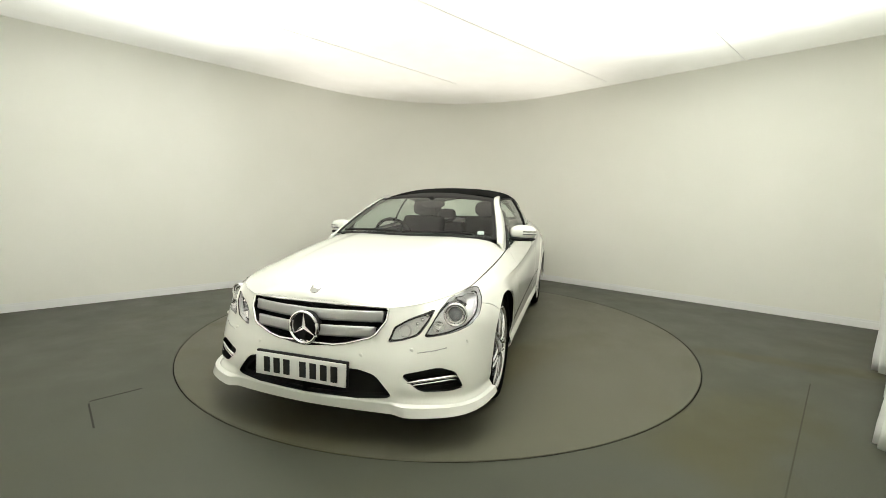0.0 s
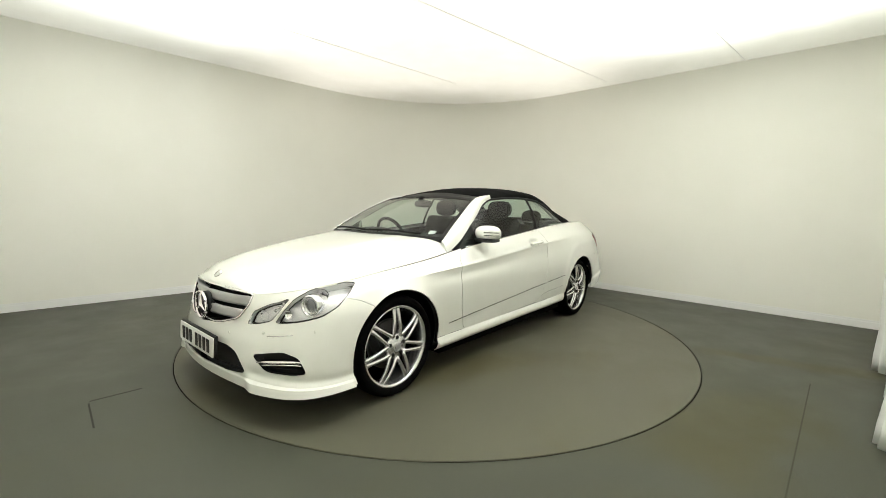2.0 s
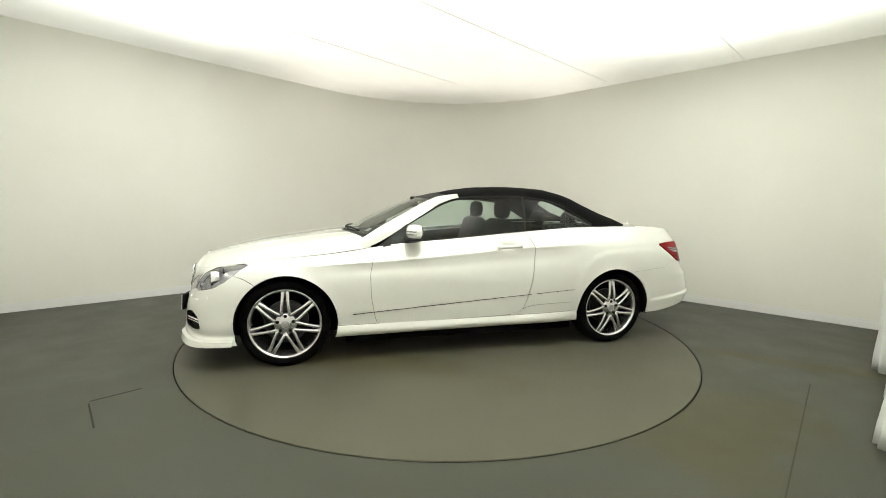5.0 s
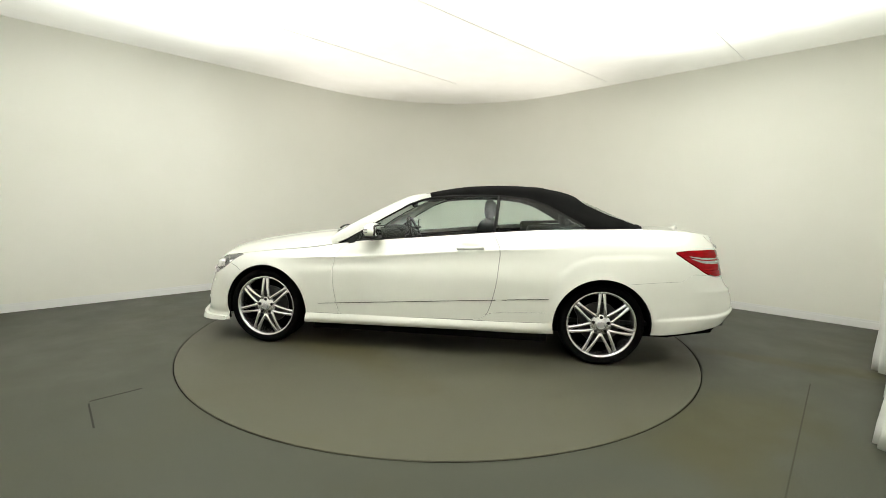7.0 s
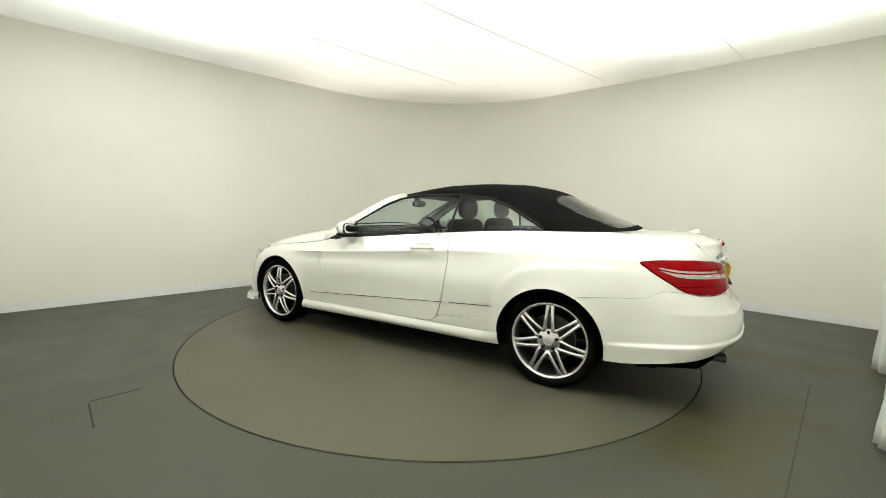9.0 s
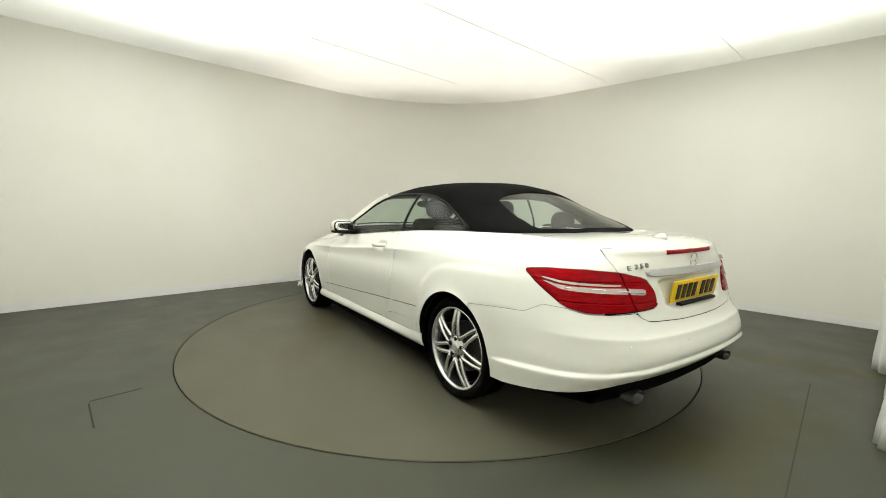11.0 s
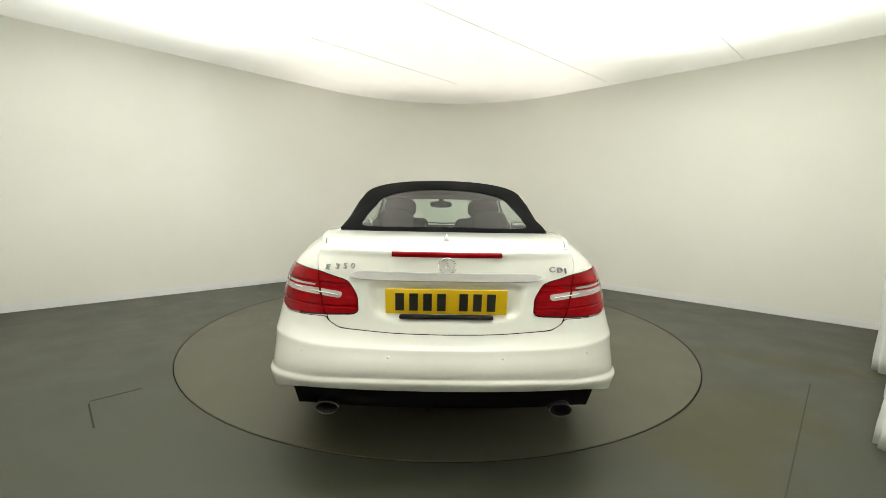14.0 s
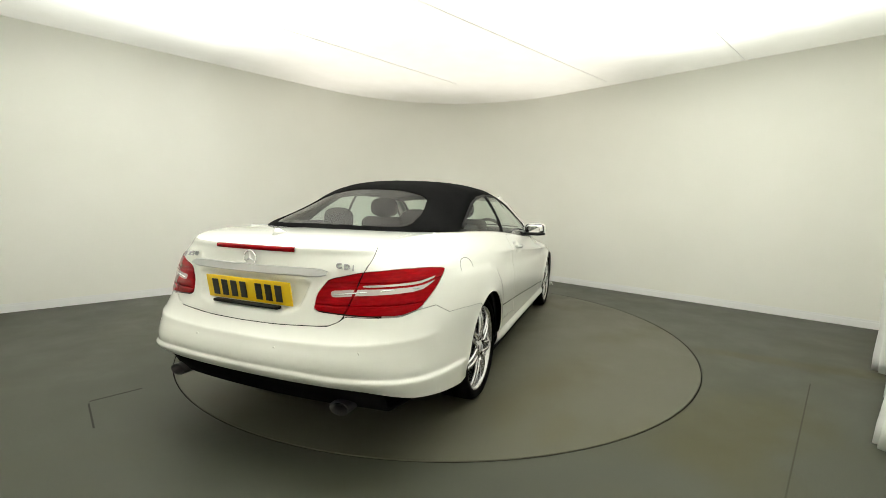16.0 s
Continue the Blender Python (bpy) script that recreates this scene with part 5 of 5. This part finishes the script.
bm = bmesh.new()
row = tail_row(0.886, 0.422, 0.004)
rings = [[bm.verts.new((q[0] + dx, q[1], q[2] + dz * (1 - 0.7 * (abs(q[1]) / 0.425) ** 16))) for dx, dz in ((0.012, 0.019), (-0.005, 0.018), (-0.015, -0.014), (-0.012, -0.018), (0.01, -0.018))] for q in row]
for a, b in zip(rings, rings[1:]):
    for i in range(5):
        bm.faces.new((a[i], a[(i + 1) % 5], b[(i + 1) % 5], b[i]))
part("chrome_strip", bm, M_LOUVRE, lid, "chrome strip above the number plate", smooth=False)
bm = bmesh.new()
tube(bm, [q + np.array([-0.003, 0, 0]) for q in tail_row(0.981, 0.238, 0.004)], 0.012, sides=8)
part("brake_light", bm, M_RED, lid, "slim red third brake light")
emblem("boot_emblem", (-2.349, 0, .934), .036, lid, -1, .004, "chrome ring emblem with three arms")


def badge_letter(ch, y, z, size, depth):
    """One raised letter on the tail, square to the sheet."""
    data = bpy.data.curves.new("letter", "FONT")
    data.body, data.size, data.extrude, data.align_x, data.offset = ch, size, depth, "CENTER", 0.0008
    tmp = bpy.data.objects.new("letter", data)
    scene.collection.objects.link(tmp)
    bpy.context.view_layer.update()
    me = bpy.data.meshes.new_from_object(tmp.evaluated_get(bpy.context.evaluated_depsgraph_get()))
    s, v = body.near((-2.31, abs(y), z))
    q = body(s, v)[0]
    n = Vector(body.normal(np.array([s]), np.array([v]))[0])
    q, n = Vector((q[0], y, q[2])), Vector((n.x, math.copysign(n.y, y), n.z))
    across = Vector((0, 0, 1)).cross(n).normalized()
    turn = Matrix((across, n.cross(across), n)).transposed().to_4x4()
    me.transform(Matrix.Translation(q + n * 0.006) @ turn @ Matrix.Translation((0, -size * 0.35, 0)) @ Matrix.Diagonal((1.15, 1, 1, 1)))
    bm = bmesh.new()
    bm.from_mesh(me)
    bpy.data.objects.remove(tmp)
    bpy.data.meshes.remove(me)
    bpy.data.curves.remove(data)
    return part("badge_letter", bm, M_BADGE, lid, "raised grey chrome letter " + ch, smooth=False)


for ch, y in (("E", .523), ("3", .478), ("5", .443), ("0", .408), ("C", -.466), ("D", -.502), ("I", -.530)):
    badge_letter(ch, y, .927, .033, .004)
plate = soft_block("rear_plate", (0.008, 0.522, 0.113), M_PLATE_Y, lid, pose(-2.366, 0, .785, 0, -9, 0), 0.006, "yellow number plate with plain dark bars")
bars("plate_bar", 7, -2.3715, .225, .45, .785, .078, M_INK, plate, facing=-1, gapat=4, m=pose(-2.366, 0, .785, 0, -9, 0) @ pose(2.366, 0, -.785))
soft_block("plate_lip", (0.03, 0.40, 0.014), M_BLACK, lid, pose(-2.378, 0, .722), 0.004, "black handle strip below the plate")
bm = bmesh.new()
v5 = [bm.verts.new(q) for q in ((-2.11, -.012, 1.038), (-2.11, .012, 1.038), (-2.20, .014, 1.028), (-2.20, -.014, 1.028), (-2.165, 0, 1.066), (-2.187, 0, 1.066))]
for f in ((0, 1, 2, 3), (0, 4, 1), (1, 4, 5, 2), (2, 5, 3), (3, 5, 4, 0)):
    bm.faces.new([v5[i] for i in f])
part("roof_fin", bm, M_PAINT, lid, "small white aerial fin")

# diffuser, drawn lower to stand for shade under the bumper too, and exhausts
rows = []
for y in np.linspace(-0.68, 0.68, 41):
    s, v = body.near((-2.42 + 0.35 * y * y, abs(y), 0.43))
    q = body(s, 0.0)[0]
    s2 = q[0]
    rows.append([(q[0] + 0.022, y, q[2] + 0.012), (q[0] + 0.016, y, q[2] - 0.02), (q[0] + 0.07, y, q[2] - 0.115), (q[0] + 0.40, y, 0.21)])
verts = [p for r in rows for p in r]
faces = [(4 * i + j, 4 * i + j + 1, 4 * i + j + 5, 4 * i + j + 4) for i in range(40) for j in range(3)]
ob = obj("diffuser", verts, faces, M_WELL, True, car, "black rear diffuser, extended low in place of the shade below")
ob.modifiers.new("sheet", "SOLIDIFY").thickness = 0.008
for side in (1, -1):
    bm = bmesh.new()
    revolve(bm, [(0.85, 0.25), (0.92, 0.0), (1.0, -0.002), (1.04, 0.004), (1.04, 0.25)], 28, axis="x")
    bm.transform(Matrix.Translation((-2.37, 0.513 * side, 0.308)) @ Matrix.Diagonal((1, 0.050, 0.029, 1)))
    pipe = part("exhaust_tip", bm, M_TIP, car, "oval chrome exhaust tip")
    bm = bmesh.new()
    revolve(bm, [(0.0, 0.10), (0.9, 0.10)], 24, axis="x")
    bm.transform(Matrix.Translation((-2.37, 0.513 * side, 0.308)) @ Matrix.Diagonal((1, 0.050, 0.029, 1)))
    part("exhaust_inside", bm, M_WELL, pipe)
for y, x in ((.60, -2.35), (.235, -2.44)):
    q = on_skin(y=(y, x), z=.555, lift=0.002)
    for side in (1, -1):
        egg("parking_sensor", (q[0], q[1] * side, q[2]), (.0022, .009, .010), M_PAINT, bumper_rear, 2.0)
# fuel flap on the right side
bm = bmesh.new()
pts = []
for k in range(32):
    a = 2 * math.pi * k / 32
    q = on_skin(x=-1.665 + .078 * math.cos(a), z=.872 + .075 * math.sin(a), lift=0.0005)
    pts.append((q[0], -q[1], q[2]))
tube(bm, pts, 0.0022, True, 6)
part("fuel_flap_joint", bm, M_SILVER, car, "joint round the fuel flap")

# ---- cabin ----
bm = bmesh.new()
block(bm, -1.75, 0.95, -0.74, 0.74, 0.30, 0.33)
block(bm, 0.93, 0.96, -0.66, 0.66, 0.33, 0.79)
block(bm, -1.78, -1.22, -0.60, 0.60, 0.955, 0.985)
part("cabin_floor", bm, M_DASH, car, "black carpeted cabin floor", smooth=False)
for side in (1, -1):
    soft_block("rear_side_trim", (0.62, 0.10, 0.30), M_DASH, car, pose(-1.12, 0.60 * side, 0.915, 0, 2, 0), 0.03, "black trim beside the rear seat")
    lining = patch(roof, 4.6, 8.6, 0.05, 2.3, 30, 14, [out_outline(roof, REAR_GLASS, 0.02)], lift=-0.03)
    panel("roof_lining", [turned(lining, side)], M_DASH, car, "dark lining inside the cloth roof", 0.004)
dash = soft_block("dashboard", (0.42, 1.36, 0.24), M_DASH, car, pose(0.66, 0, 0.83, 0, 6, 0), 0.06, "black dashboard")
egg("instrument_hood", (0.56, -0.36, 0.945), (0.12, 0.19, 0.045), M_DASH, dash, 2.6)
soft_block("centre_console", (0.9, 0.24, 0.22), M_DASH, car, pose(0.05, 0, 0.50), 0.04, "black centre console")
bm = bmesh.new()
tube(bm, [(0, 0.185 * math.cos(a), 0.185 * math.sin(a)) for a in [2 * math.pi * k / 36 for k in range(36)]], 0.015, True, 10)
for a in (0.15, math.pi - 0.15, -math.pi / 2):
    tube(bm, [(0.02, 0.03 * math.cos(a), 0.03 * math.sin(a)), (0.0, 0.18 * math.cos(a), 0.18 * math.sin(a))], 0.014, sides=6)
revolve(bm, [(0.0, -0.01), (0.06, -0.005), (0.07, 0.02), (0.03, 0.14)], 20, axis="x")
bm.transform(pose(0.33, -0.36, 0.90, 0, 24, 0))
part("steering_wheel", bm, M_LEATHER, car, "black leather steering wheel")
egg("inside_mirror", (0.26, 0, 1.215), (0.016, 0.115, 0.034), M_BLACK, car, 2.8, None, "black inside mirror")
soft_block("mirror_stalk", (0.05, 0.05, 0.05), M_BLACK, car, pose(0.285, 0, 1.26), 0.012)


def seat(x, y, wide, tall, lean, low):
    s = soft_block("seat", (0.50, wide, 0.16), M_LEATHER, car, pose(x + 0.22, y, low, 0, -6, 0), 0.05, "black leather seat with headrest", 0.01)
    soft_block("backrest", (0.14, wide * 0.98, tall), M_LEATHER, s, pose(x - 0.06 - 0.12 * tall, y, low + tall / 2 + 0.02, 0, -lean, 0), 0.06, bulge=0.02)
    top = low + tall + 0.02
    egg("headrest", (x - 0.06 - 0.27 * tall, y, top + 0.075), (0.05, 0.135 if tall > 0.5 else 0.12, 0.085), M_LEATHER, s, 2.8)
    for d in (-0.05, 0.05):
        bm = bmesh.new()
        tube(bm, [(x - 0.06 - 0.25 * tall, y + d, top - 0.05), (x - 0.06 - 0.27 * tall, y + d, top + 0.06)], 0.007, sides=6)
        part("headrest_post", bm, M_CHROME, s)
    return s


for y in (0.36, -0.36):
    seat(-0.28, y, 0.50, 0.58, 17, 0.50)
    seat(-1.05, y * 0.9, 0.46, 0.44, 20, 0.55)


# ---- what moves: the turntable turns at a steady pace and carries the car ----
def heading(t):
    return -108.07 - 11.4322 * t - 0.00567 * t * t


def car_pose(t):
    return pose(0, 0, 0, 0, 0, heading(t)) @ pose(0.0066, 0.0028, 0.0006)


def motions():
    times = [k * 0.5 for k in range(33)]
    walk(turntable, [(t, pose(0, 0, 0, 0, 0, heading(t))) for t in times])
    walk(car, [(t, car_pose(t)) for t in times])


motions()
